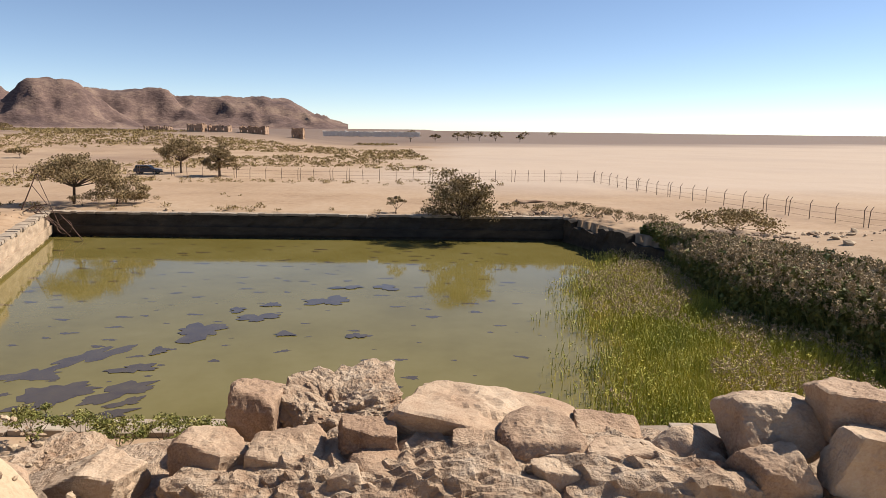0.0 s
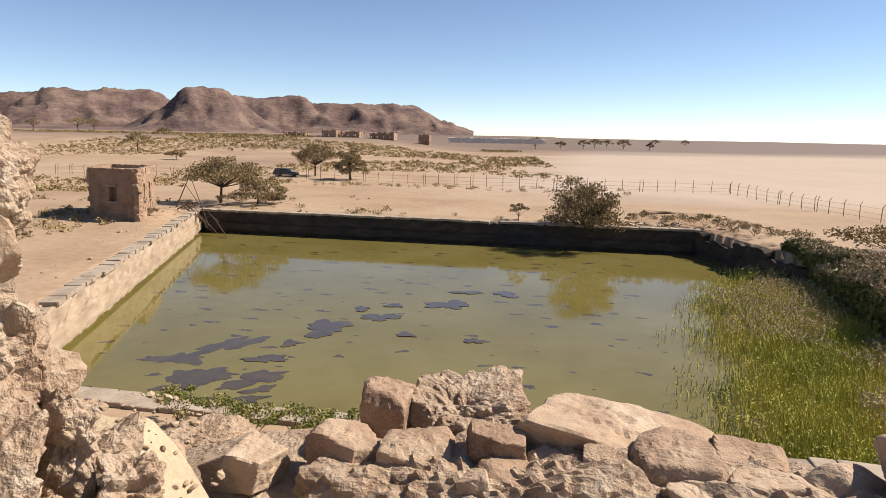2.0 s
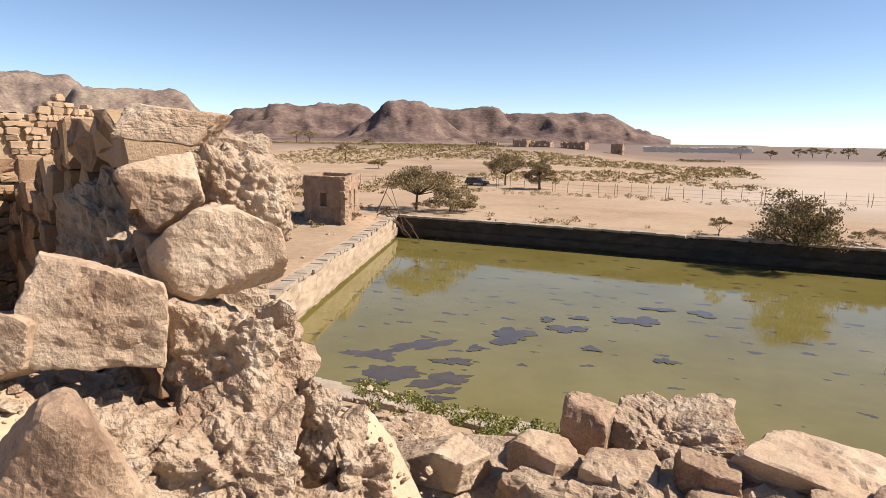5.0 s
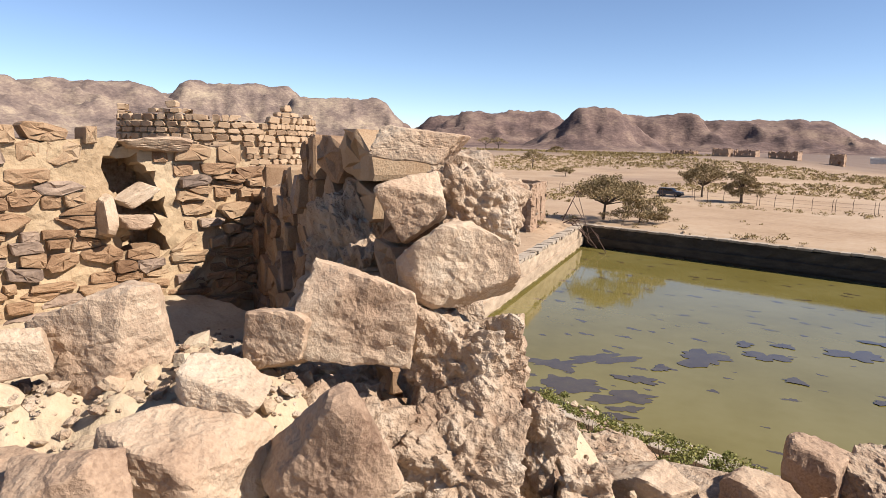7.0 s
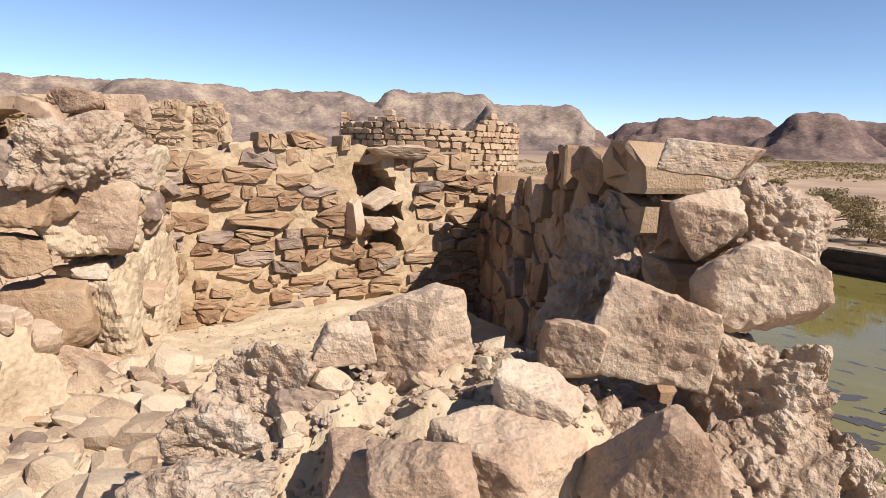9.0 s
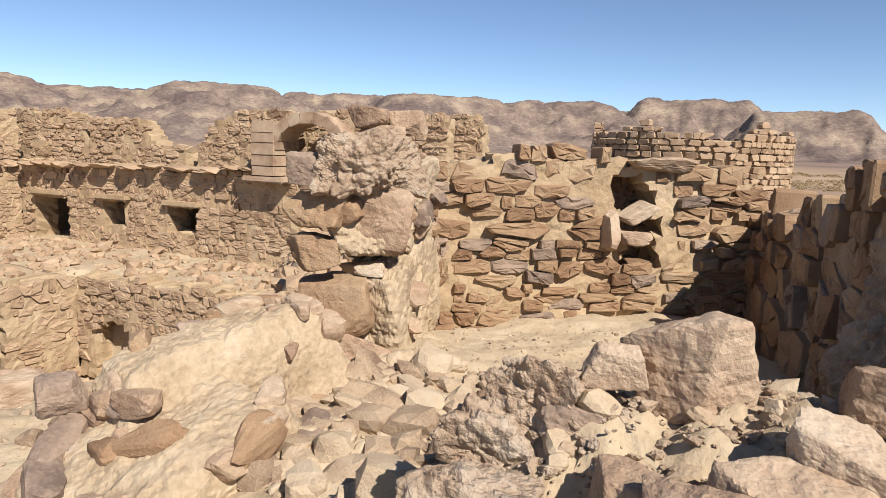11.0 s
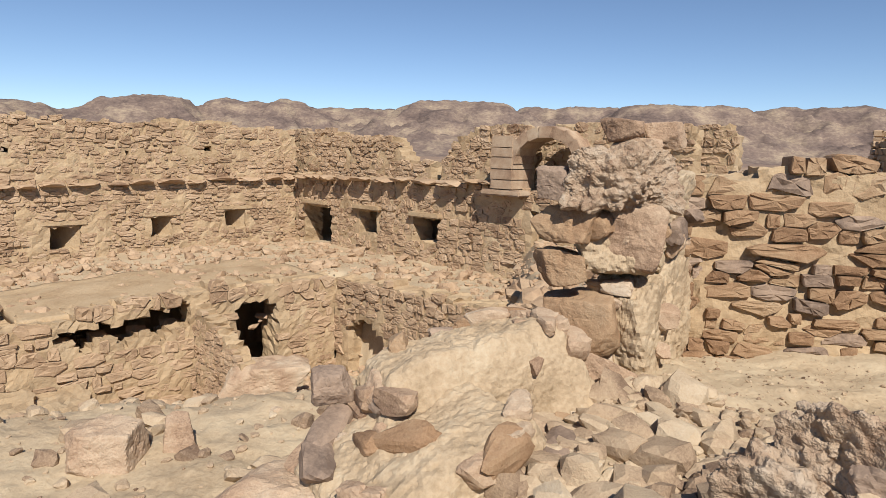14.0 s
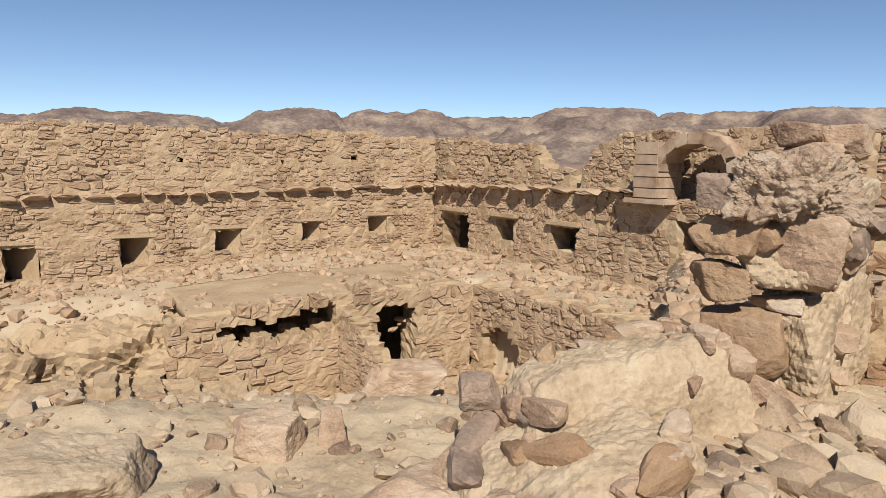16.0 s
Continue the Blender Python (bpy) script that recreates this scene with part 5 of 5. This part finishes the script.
# ---- house by the pool ----
def gz(x, y):
    return float(ground_height(np.array([float(x)]), np.array([float(y)]))[0])


def build_house():
    house = thing("pump_house", "flat-roofed brown stone block house by the cistern", "house")
    a, b = Vector((-48.3, 60.75)), Vector((-42.2, 60.0))
    back = Vector((-3.3, 7.6))
    c, d = b + back, a + back
    south = [(2.55, 3.45, 2.0, 3.55)]
    east = [(2.6, 3.15, 2.0, 3.6), (5.3, 5.85, 1.9, 3.6), (2.6, 2.85, 4.35, 4.6), (5.4, 5.65, 4.35, 4.6)]
    top = lambda s: 5.35
    for k, (p, q, holes) in enumerate(((a, b, south), (b, c, east), (c, d, []), (d, a, []))):
        w = part("wall", wall_core(p, q, -0.5, top, 0.45, HOUSE_STONE, 0.2, in_any(holes), 0.012, 400 + k, "wall"), house)
        masonry(house, p, q, -0.2, top, 0.34, 0.75, 410 + k, (HOUSE_STONE,), in_any(holes), 0.02, 0.2, jitter=0.06)
        dd = (q - p).normalized()
        n = Vector((dd.y, -dd.x))
        for s0, s1, z0, z1 in holes:
            if z1 - z0 < 1:
                continue
            win = thing("window", "", "")
            win.parent = house
            m = (p + q) / 2
            at = p + dd * (s0 + s1) / 2
            yaw = math.degrees(math.atan2(dd.y, dd.x))
            part("sill", box_mesh("sill", s1 - s0 + 0.3, 0.35, 0.14, COPING, 0.02, False), win, pose(at.x + n.x * 0.06, at.y + n.y * 0.06, z0 - 0.05, 0, 0, yaw))
            part("lintel", box_mesh("lintel", s1 - s0 + 0.4, 0.3, 0.2, HOUSE_STONE, 0.02, False), win, pose(at.x + n.x * 0.03, at.y + n.y * 0.03, z1 + 0.08, 0, 0, yaw))
            part("shutter", box_mesh("shutter", s1 - s0, 0.05, z1 - z0, WOOD, 0, True), win, pose(at.x - n.x * 0.38, at.y - n.y * 0.38, z0, 0, 0, yaw), "dark timber shutter")
    v = [(*(a * 0.97 + c * 0.03), 4.95), (*(b * 0.97 + d * 0.03), 4.95), (*(c * 0.97 + a * 0.03), 4.95), (*(d * 0.97 + b * 0.03), 4.95)]
    part("roof", mesh_of("roof", v + [(x, y, z - 0.25) for x, y, z in v], [(0, 1, 2, 3), (7, 6, 5, 4), (0, 4, 5, 1), (1, 5, 6, 2), (2, 6, 7, 3), (3, 7, 4, 0)], COPING), house)


build_house()


# ---- plants ----
def leaves(centre, radii, count, size, rs):
    """Small leaf triangles through a clump: (n*3, 3) corners."""
    u = rs.normal(size=(count, 3))
    u /= np.linalg.norm(u, axis=1)[:, None]
    p = np.array(centre) + u * np.array(radii) * (rs.rand(count, 1) ** 0.45)
    a, b = rs.normal(size=(count, 3)), rs.normal(size=(count, 3))
    a /= np.linalg.norm(a, axis=1)[:, None]
    b /= np.linalg.norm(b, axis=1)[:, None]
    s = size * rs.uniform(0.6, 1.4, (count, 1))
    return np.stack([p - a * s * 0.5, p + a * s * 0.5, p + b * s * 0.9], 1).reshape(-1, 3)


def soup(name, tri, mat):
    n = len(tri) // 3
    return mesh_of(name, tri, [(3 * k, 3 * k + 1, 3 * k + 2) for k in range(n)], mat)


def acacia(name, label, x, y, height, spread, seed, mat=None, clumps=26, dense=150, size=0.16, z=None, lean=0.0, flat=0.45, low=0.35, ball=False):
    rs = np.random.RandomState(seed)
    z = gz(x, y) if z is None else z
    tree = thing(name, label, "tree" if height > 3.2 else "bush", pose(x, y, z - 0.05))
    trunk, limbs, tri = Heap(), Heap(), []
    fork = Vector((lean * 0.3, rs.uniform(-0.1, 0.1), height * low))
    r0 = 0.035 * height
    tube(trunk, [(0, 0, -0.1), fork * 0.5 + Vector((rs.uniform(-0.1, 0.1), 0, 0)), fork], [r0, r0 * 0.8, r0 * 0.7], 8)
    for k in range(clumps):
        t = k * 2.4 + rs.uniform(-0.4, 0.4)
        q = math.sqrt((k + 0.5) / clumps)
        rad = spread * q * rs.uniform(0.75, 1.1)
        top = height * (0.97 - (1 - flat) * 0.55 * q * q) - rs.uniform(0, 0.3) * height * (1 - low)
        c = Vector((lean + rad * math.cos(t), rad * math.sin(t), max(top, height * low * 0.7)))
        if ball:
            c.z = height * (0.2 + 0.72 * rs.rand() * (1 - 0.55 * q * q))
        if k % 2 == 0:
            mid = fork.lerp(c, 0.5) + Vector((rs.normal() * 0.12, rs.normal() * 0.12, rs.normal() * 0.1)) * height * 0.3
            tube(limbs, [fork, mid, c], [r0 * 0.45, r0 * 0.25, r0 * 0.08], 5)
        cr = spread * rs.uniform(0.2, 0.36)
        tri.append(leaves(c, (cr, cr, cr * 0.55), dense, size, rs))
    part("trunk", trunk.mesh("trunk", BARK), tree)
    part("branchwork", limbs.mesh("branchwork", BARK), tree)
    part("crown", soup("crown", np.concatenate(tri), mat or LEAF), tree)
    return tree


acacia("acacia_tree", "grey-green flat-crowned acacia beside the cistern corner", -43.4, 78.2, 5.9, 4.6, 501, clumps=48, dense=190, size=0.2, lean=0.6, flat=0.5)
acacia("acacia_tree", "low spreading acacia leaning over the bank", -38.6, 78.6, 3.9, 3.0, 502, clumps=30, dense=180, size=0.2, lean=0.7, flat=0.6, low=0.2, ball=True)
acacia("acacia_bush", "dense dark bush hanging over the cistern wall", 2.0, 72.7, 7.3, 3.9, 503, clumps=70, dense=170, size=0.2, flat=0.35, low=0.12, z=-1.3, ball=True)
acacia("acacia_bush", "thin dry bush at the cistern edge", -5.3, 74.6, 2.1, 1.2, 504, clumps=10, dense=60, low=0.2)
acacia("acacia_tree", "acacia tree beside the parked car", -52.5, 134.0, 6.8, 4.4, 505, clumps=44, dense=190, size=0.24)
acacia("acacia_tree", "upright olive-green acacia by the fence", -42.6, 127.5, 8.6, 3.2, 506, LEAF, clumps=44, dense=180, size=0.24, ball=True, flat=0.2, low=0.3)
for k, (x, y, h, s) in enumerate(((-24, 500, 9, 11), (-6, 520, 6, 7), (12, 560, 7.5, 7), (22, 580, 8, 9), (32, 590, 8, 8), (44, 560, 8.5, 9), (62, 540, 6, 5), (110, 900, 8, 10), (160, 980, 8, 10))):
    acacia("acacia_tree", "distant acacia on the grey plain", x, y, h, s * 0.62, 520 + k, clumps=14, dense=70, size=0.6, low=0.25)
for k, (x, y, h, s) in enumerate(((-395, 440, 10, 8), (-345, 425, 11, 12), (-328, 420, 10, 11), (-155, 221, 7, 8), (-215, 330, 4, 6), (-120, 190, 3, 5))):
    acacia("acacia_tree", "distant acacia on the dry western plain", x, y, h, s * 0.6, 540 + k, clumps=14, dense=80, size=0.5, low=0.35)
for k, (x, y, h, s) in enumerate(((-46.5, 66, 1.2, 1.0), (-44, 64, 0.9, 1.0), (-41.5, 76.5, 1.4, 1.6), (-36, 80, 1.1, 1.5), (8, 75.5, 1.3, 1.8), (12, 76, 1.2, 1.6), (14.5, 74.5, 1.6, 1.8), (16.5, 72, 1.4, 2.0), (18, 69, 1.4, 1.8), (20, 64, 1.6, 2.0))):
    acacia("desert_shrub", "scrubby brown-green shrub on the cistern bank", x, y, h, s, 560 + k, clumps=10, dense=110, size=0.12, low=0.1)
acacia("desert_shrub", "dry golden shrub on the bank past the reeds", 27, 61.5, 2.0, 4.0, 575, DRYGRASS, clumps=24, dense=130, size=0.2, low=0.1)
for k, (x, y) in enumerate(((-10.5, 18.6), (-9.3, 18.2), (-8.1, 18.6), (-7.0, 18.0), (-5.9, 18.3), (-12.2, 18.9))):
    acacia("desert_shrub", "fresh green shrub below the fort wall", x, y, 1.3, 0.9, 580 + k, LEAF_GREEN, clumps=12, dense=150, size=0.07, low=0.1)


def blade_field(x, y, z, h, w, rs, bend=0.35):
    """Bent blades, two quads each."""
    n = len(x)
    t = rs.uniform(0, 6.28, n)
    side = np.stack([np.cos(t), np.sin(t), np.zeros(n)], 1) * w[:, None] * 0.5
    lean = np.stack([rs.normal(size=n), rs.normal(size=n), np.zeros(n)], 1) * (h * bend * 0.5)[:, None]
    b = np.stack([x, y, z], 1)
    m = b + lean * 0.35 + np.array([0, 0, 1]) * (h * 0.6)[:, None]
    e = b + lean + np.array([0, 0, 1]) * h[:, None]
    v = np.stack([b - side, b + side, m - side * 0.8, m + side * 0.8, e], 1).reshape(-1, 3)
    f = []
    for k in range(n):
        o = 5 * k
        f += [(o, o + 1, o + 3, o + 2), (o + 2, o + 3, o + 4)]
    return v, f


def east_wall(y):
    return 13.2 + (72.4 - y) * (31.3 - 13.2) / (72.4 - 20.5)


REED_Y, REED_X = [15, 31, 34, 37, 41, 51, 61, 66], [23.0, 21.0, 20.4, 19.2, 18.2, 18.6, 19.2, 16.0]


def reed_front(y):
    """Where the tall dark reeds begin."""
    return np.interp(y, REED_Y, REED_X)


def build_reeds():
    rs = np.random.RandomState(61)
    n = 78000
    x, y = rs.uniform(3.5, 27, n), 20.7 + 45 * rs.rand(n) ** 1.2
    p = np.stack([x, y, np.zeros(n)], 1)
    edge = np.interp(y, [15, 27, 34, 48, 60, 66], [4.8, 5.2, 5.8, 7.2, 12.0, 14.2])
    depth = x - edge + wave_noise(p, 0.5, 62, 3) * 1.6
    keep = (depth > 0) & (x < reed_front(y) + 0.5) & (rs.rand(n) < 0.04 + 0.96 * smooth(0.5, 6.0, depth))
    x, y, depth, p = x[keep], y[keep], depth[keep], p[keep]
    h = (0.5 + 0.55 * smooth(0.5, 6, depth) + 0.25 * smooth(6, 13, depth)) * rs.uniform(0.6, 1.25, len(x)) * (1 + 0.2 * wave_noise(p, 0.8, 63, 2))
    v, f = blade_field(x, y, np.full(len(x), WATER_Z - 0.05), h, rs.uniform(0.02, 0.05, len(x)), rs, 0.5)
    tagged(new("young_reeds", mesh_of("young_reeds", v, f, REED_LIGHT)), "yellow-green young reeds standing in the shallow water", "reeds", kind="stuff")
    tri = np.concatenate([leaves((a, b, WATER_Z + c * rs.uniform(0.35, 0.95)), (0.12, 0.12, 0.2), 4, 0.085, rs) for a, b, c in zip(x[::2], y[::2], h[::2])])
    tagged(new("young_reed_leaves", soup("young_reed_leaves", tri, REED_LIGHT)), "short green leaves among the young reeds", "reeds", kind="stuff")
    # feathery heads in the middle of the bed
    sel = (depth > 3) & (wave_noise(p, 0.35, 66, 2) > -0.15) & (rs.rand(len(x)) < 0.3)
    tri = np.concatenate([leaves((a, b, WATER_Z + c * 0.98), (0.09, 0.09, 0.15), 8, 0.09, rs) for a, b, c in zip(x[sel], y[sel], h[sel])])
    tagged(new("young_plumes", soup("young_plumes", tri, PLUME)), "pale feathery flower heads over the young reeds", "reeds", kind="stuff")
    # tall reeds along the east wall
    n = 30000
    y = rs.uniform(20.7, 62, n)
    front = reed_front(y)
    x = front + (np.maximum(east_wall(y) + 2.5 - front, 2.0)) * rs.rand(n)
    h = rs.uniform(2.9, 4.3, n) * (1 - 0.3 * smooth(44, 60, y)) * (0.8 + 0.2 * smooth(0, 1.5, x - front))
    z = np.where(x > east_wall(y), -0.6, WATER_Z)
    h = np.where(x > east_wall(y), h * 0.55, h)
    v, f = blade_field(x, y, z, h, rs.uniform(0.03, 0.06, n), rs, 0.22)
    tagged(new("tall_reeds", mesh_of("tall_reeds", v, f, REED_DARK)), "dense dark green tall reeds along the broken wall", "reeds", kind="stuff")
    tri = []
    for a, b, c, d in zip(x, y, z, h):
        tri.append(leaves((a, b, c + d * rs.uniform(0.45, 0.95)), (0.25, 0.25, 0.35), 5, 0.3, rs))
    tagged(new("reed_leaves", soup("reed_leaves", np.concatenate(tri), REED_DARK)), "long narrow leaves of the tall reeds", "reeds", kind="stuff")
    sel = rs.rand(n) < 0.2
    tri = [leaves((a, b, c + d * 1.02), (0.14, 0.14, 0.26), 22, 0.13, rs) for a, b, c, d in zip(x[sel], y[sel], z[sel], h[sel])]
    tagged(new("reed_plumes", soup("reed_plumes", np.concatenate(tri), PLUME)), "silvery plumes topping the tall reeds", "reeds", kind="stuff")


build_reeds()


def build_grass():
    rs = np.random.RandomState(71)
    h = Heap()
    n = 20000
    x = rs.uniform(-330, 25, n)
    y = 86 + 330 * rs.rand(n) ** 1.5
    p = np.stack([x, y, np.zeros(n)], 1)
    patch = wave_noise(p, 0.035, 72, 3)
    keep = (patch > 0.02) & (x < 10 - 0.12 * (y - 90)) & ((y > 150) | (np.abs(y - 117) < 9) | (x < -62) | (rs.rand(n) < 0.08))
    x, y = x[keep], y[keep]
    z = ground_height(x, y)
    tri = []
    for a, b, c in zip(x, y, z):
        s = rs.uniform(0.25, 0.75) * (1 + (b - 90) / 260)
        tri.append(leaves((a, b, c + s * 0.3), (s * 1.2, s * 1.2, s * 0.45), 14, s * 0.55, rs))
    tagged(new("dry_grass", soup("dry_grass", np.concatenate(tri), DRYGRASS)), "tufts of dry yellow grass over the western plain", "grass", kind="stuff")
    tri = []
    for k in range(420):
        a, b = (rs.uniform(-55, -44), rs.uniform(28, 66)) if k < 240 else (rs.uniform(-75, 12), rs.choice([75.5, 113, 118]) + rs.normal() * 1.5)
        if float(pool_side(np.array([a]), np.array([b]))[0]) < 1.2 or (-49 < a < -42 and 59 < b < 69):
            continue
        s = rs.uniform(0.25, 0.85)
        tri.append(leaves((a, b, gz(a, b) + s * 0.3), (s, s, s * 0.5), 40, s * 0.3, rs))
    tagged(new("bank_scrub", soup("bank_scrub", np.concatenate(tri), DRYGRASS)), "low dry scrub along the cistern bank and fence", "grass", kind="stuff")


build_grass()


# ---- fence ----
def build_fence():
    fence = thing("fence", "wire fence on leaning angle-topped iron posts", "fence")
    line = [Vector((-104, 121)), Vector((-51, 125.5)), Vector((-2.4, 120)), Vector((27.2, 120.8)), Vector((35.2, 89)), Vector((42.6, 67)), Vector((52, 40))]
    rs = np.random.RandomState(81)
    wires = Heap()
    posts = []
    for k in range(3):
        h = Heap()
        tube(h, [(0, 0, -0.3), (0, 0, 1.75), (0.02, 0.28, 2.15)], [0.045, 0.045, 0.035], 5)
        posts.append(h.mesh("post", IRON))
    tops = []
    for a, b in zip(line, line[1:]):
        d = (b - a).normalized()
        n = max(1, round((b - a).length / 3.1))
        for k in range(n):
            q = a.lerp(b, k / n)
            z = gz(q.x, q.y)
            yaw = math.degrees(math.atan2(d.y, d.x)) + rs.normal() * 4
            part("post", posts[rs.randint(3)], fence, pose(q.x, q.y, z, rs.normal() * 2, rs.normal() * 2, yaw))
            if rs.rand() < 0.3:
                e = q + d * 0.5
                part("post", posts[rs.randint(3)], fence, pose(e.x, e.y, z, rs.normal() * 2, rs.normal() * 2, yaw))
            tops.append(Vector((q.x, q.y, z)))
    for lev in (0.35, 0.95, 1.6):
        tube(wires, [p + Vector((0, 0, lev + rs.normal() * 0.03)) for p in tops], [0.012] * len(tops), 3)
    part("wire", wires.mesh("wire", IRON), fence)


build_fence()


# ---- parked car ----
def extrude_profile(name, prof, width, mat, bevel=0.06):
    bm = bmesh.new()
    a = [bm.verts.new((x, -width / 2, z)) for x, z in prof]
    f = bm.faces.new(a)
    r = bmesh.ops.extrude_face_region(bm, geom=[f])
    bmesh.ops.translate(bm, vec=(0, width, 0), verts=[g for g in r["geom"] if isinstance(g, bmesh.types.BMVert)])
    bmesh.ops.recalc_face_normals(bm, faces=bm.faces)
    bmesh.ops.bevel(bm, geom=list(bm.edges), offset=bevel, segments=2, affect="EDGES")
    me = bpy.data.meshes.new(name)
    bm.to_mesh(me)
    bm.free()
    me.materials.append(mat)
    return me


def build_car():
    x, y = -57.6, 130.5
    car = thing("parked_car", "dark blue estate car parked by the trees", "car", pose(x, y, gz(x, y), 0, 0, 4))
    body = part("body", extrude_profile("body", [(-2.5, 0.45), (2.45, 0.45), (2.5, 0.85), (2.3, 1.02), (1.1, 1.12), (-2.35, 1.15), (-2.5, 0.9)], 1.8, PAINT), car)
    part("cabin", extrude_profile("cabin", [(-2.3, 1.1), (1.05, 1.1), (0.35, 1.72), (-2.05, 1.75)], 1.6, PAINT), body)
    part("side_glass", extrude_profile("side_glass", [(-2.05, 1.18), (0.75, 1.18), (0.28, 1.62), (-1.92, 1.64)], 1.63, GLASS_DARK, 0.02), body)
    part("windscreen", box_mesh("windscreen", 0.04, 1.4, 0.75, GLASS_DARK, 0.01, False), body, pose(0.74, 0, 1.42, 0, -48, 0))
    for sx in (-1.55, 1.55):
        for sy in (-0.85, 0.85):
            w = part("wheel", tube_mesh("wheel", [(0, -0.11, 0), (0, 0.11, 0)], [0.36, 0.36], RUBBER, 20), car, pose(sx, sy, 0.36))
            part("rim", tube_mesh("rim", [(0, -0.12, 0), (0, 0.12, 0)], [0.2, 0.2], COPING, 14), w)
    for sy in (-0.7, 0.7):
        part("headlight", box_mesh("headlight", 0.08, 0.3, 0.16, WHITEWASH, 0.02, False), body, pose(2.48, sy, 0.85))
    part("bumper", box_mesh("bumper", 0.15, 1.75, 0.2, RUBBER, 0.03, False), car, pose(2.52, 0, 0.5))


build_car()


# ---- fallen iron frame at the pool corner ----
def build_frame():
    fr = thing("fallen_iron_frame", "collapsed rusty iron pump frame hanging into the cistern", "iron frame")
    rs = np.random.RandomState(91)
    foot = [Vector((-44.5, 70.2, 0.2)), Vector((-43.6, 71.6, 0.2)), Vector((-42.6, 72.9, 0.1)), Vector((-43.2, 70.0, 0.3))]
    tip = [Vector((-41.2, 69.2, 1.2)), Vector((-39.2, 69.4, -2.2)), Vector((-37.6, 68.8, -2.5)), Vector((-40.2, 69.6, -1.5))]
    for a, b in zip(foot, tip):
        part("strut", tube_mesh("strut", [a, a.lerp(b, 0.5) + Vector((0, 0, 0.25)), b], [0.06, 0.05, 0.05], IRON, 5), fr)
    for k in range(12):
        i, j = rs.choice(4, 2, replace=False)
        a, b = foot[i].lerp(tip[i], rs.rand()), foot[j].lerp(tip[j], rs.rand())
        part("brace", tube_mesh("brace", [a, b], [0.035, 0.035], IRON, 4), fr)
    ring = [Vector((-39.7 + 0.8 * math.cos(t), 69.3, -1.1 + 0.8 * math.sin(t))) for t in np.linspace(0, 6.283, 17)]
    part("hoop", tube_mesh("hoop", ring, [0.04] * 17, IRON, 4), fr)
    mast = [Vector((-45.4, 71.5, 0.3)), Vector((-44.0, 71.4, 3.0)), Vector((-43.3, 71.2, 4.2)), Vector((-42.6, 71.0, 3.9))]
    part("mast", tube_mesh("mast", mast, [0.07, 0.06, 0.05, 0.05], IRON, 5), fr)
    part("brace", tube_mesh("brace", [mast[2], tip[3]], [0.04, 0.04], IRON, 4), fr)
    part("brace", tube_mesh("brace", [mast[1], tip[0]], [0.04, 0.04], IRON, 4), fr)


build_frame()


# ---- distant ruins ----
def far_ruin(label, x, y, w, d, h, seed, broken):
    z0 = gz(x, y) - 0.5
    ruin = thing("far_ruin", label, "ruined building", group="ruins on the plain")
    c = [Vector((x - w / 2, y - d / 2)), Vector((x + w / 2, y - d / 2)), Vector((x + w / 2, y + d / 2)), Vector((x - w / 2, y + d / 2))]
    for k in range(4):
        top = wobble_top(lambda s: z0 + h, seed + k, broken)
        part("wall", wall_core(c[k], c[(k + 1) % 4], z0, top, 0.6, HOUSE_STONE, 0.6, lambda s, z: (s % 4.2) < 1.1 and z0 + 1.2 < z < z0 + 2.6, 0.05, seed + k, "wall"), ruin)


far_ruin("low ruined stone building on the plain", -169, 400, 14, 8, 3.0, 601, 1.0)
far_ruin("roofless brown stone building on the plain", -146, 400, 9, 8, 4.6, 611, 0.7)
far_ruin("roofless brown stone building on the plain", -134, 405, 12, 8, 3.8, 621, 0.9)
far_ruin("squat ruined stone building on the plain", -112, 400, 15, 9, 4.4, 631, 0.7)
far_ruin("tall square ruined tower on the plain", -85.6, 398, 6.5, 6, 6.2, 641, 0.4)
tagged(new("long_wall", wall_core((-75, 420), (-15, 440), 4.5, lambda s: 7.6, 0.5, WHITEWASH, 1.0, None, 0.02, 650, "long_wall")), "long low pale wall beyond the ruins", "wall", kind="structure")


def bank_stones(rs, n):
    x = rs.uniform(6, 48, n)
    y = np.where(x < 20, 74.5 + rs.normal(size=n) * 0.8, 60 - (x - 20) * 0.35 + rs.normal(size=n) * 3)
    return x, y, pool_side(x, y) > 0.8


scatter("bank_rubble", "broken stones and spoil along the bank", 420, bank_stones, (0.15, 0.9), 308, SANDSTONE_I, ground_height, 1)


def west_stones(rs, n):
    x, y = rs.uniform(-50, -28, n), rs.uniform(25, 75, n)
    s = pool_side(x, y)
    return x, y, (s > 1.2) & (s < 4)


scatter("west_bank_rubble", "scattered stones behind the cistern coping", 300, west_stones, (0.1, 0.5), 309, SANDSTONE_I, ground_height, 1)
# low dark earth mound
v, f = rock_arrays(950, (11, 3.0, 1.6), 4, 0.06, 0.8, 6)
tagged(new("earth_mound", mesh_of("earth_mound", v + np.array([13, 81, 0.2]), f, HOUSE_STONE)), "low dark mound of dug earth behind the cistern", "mound")
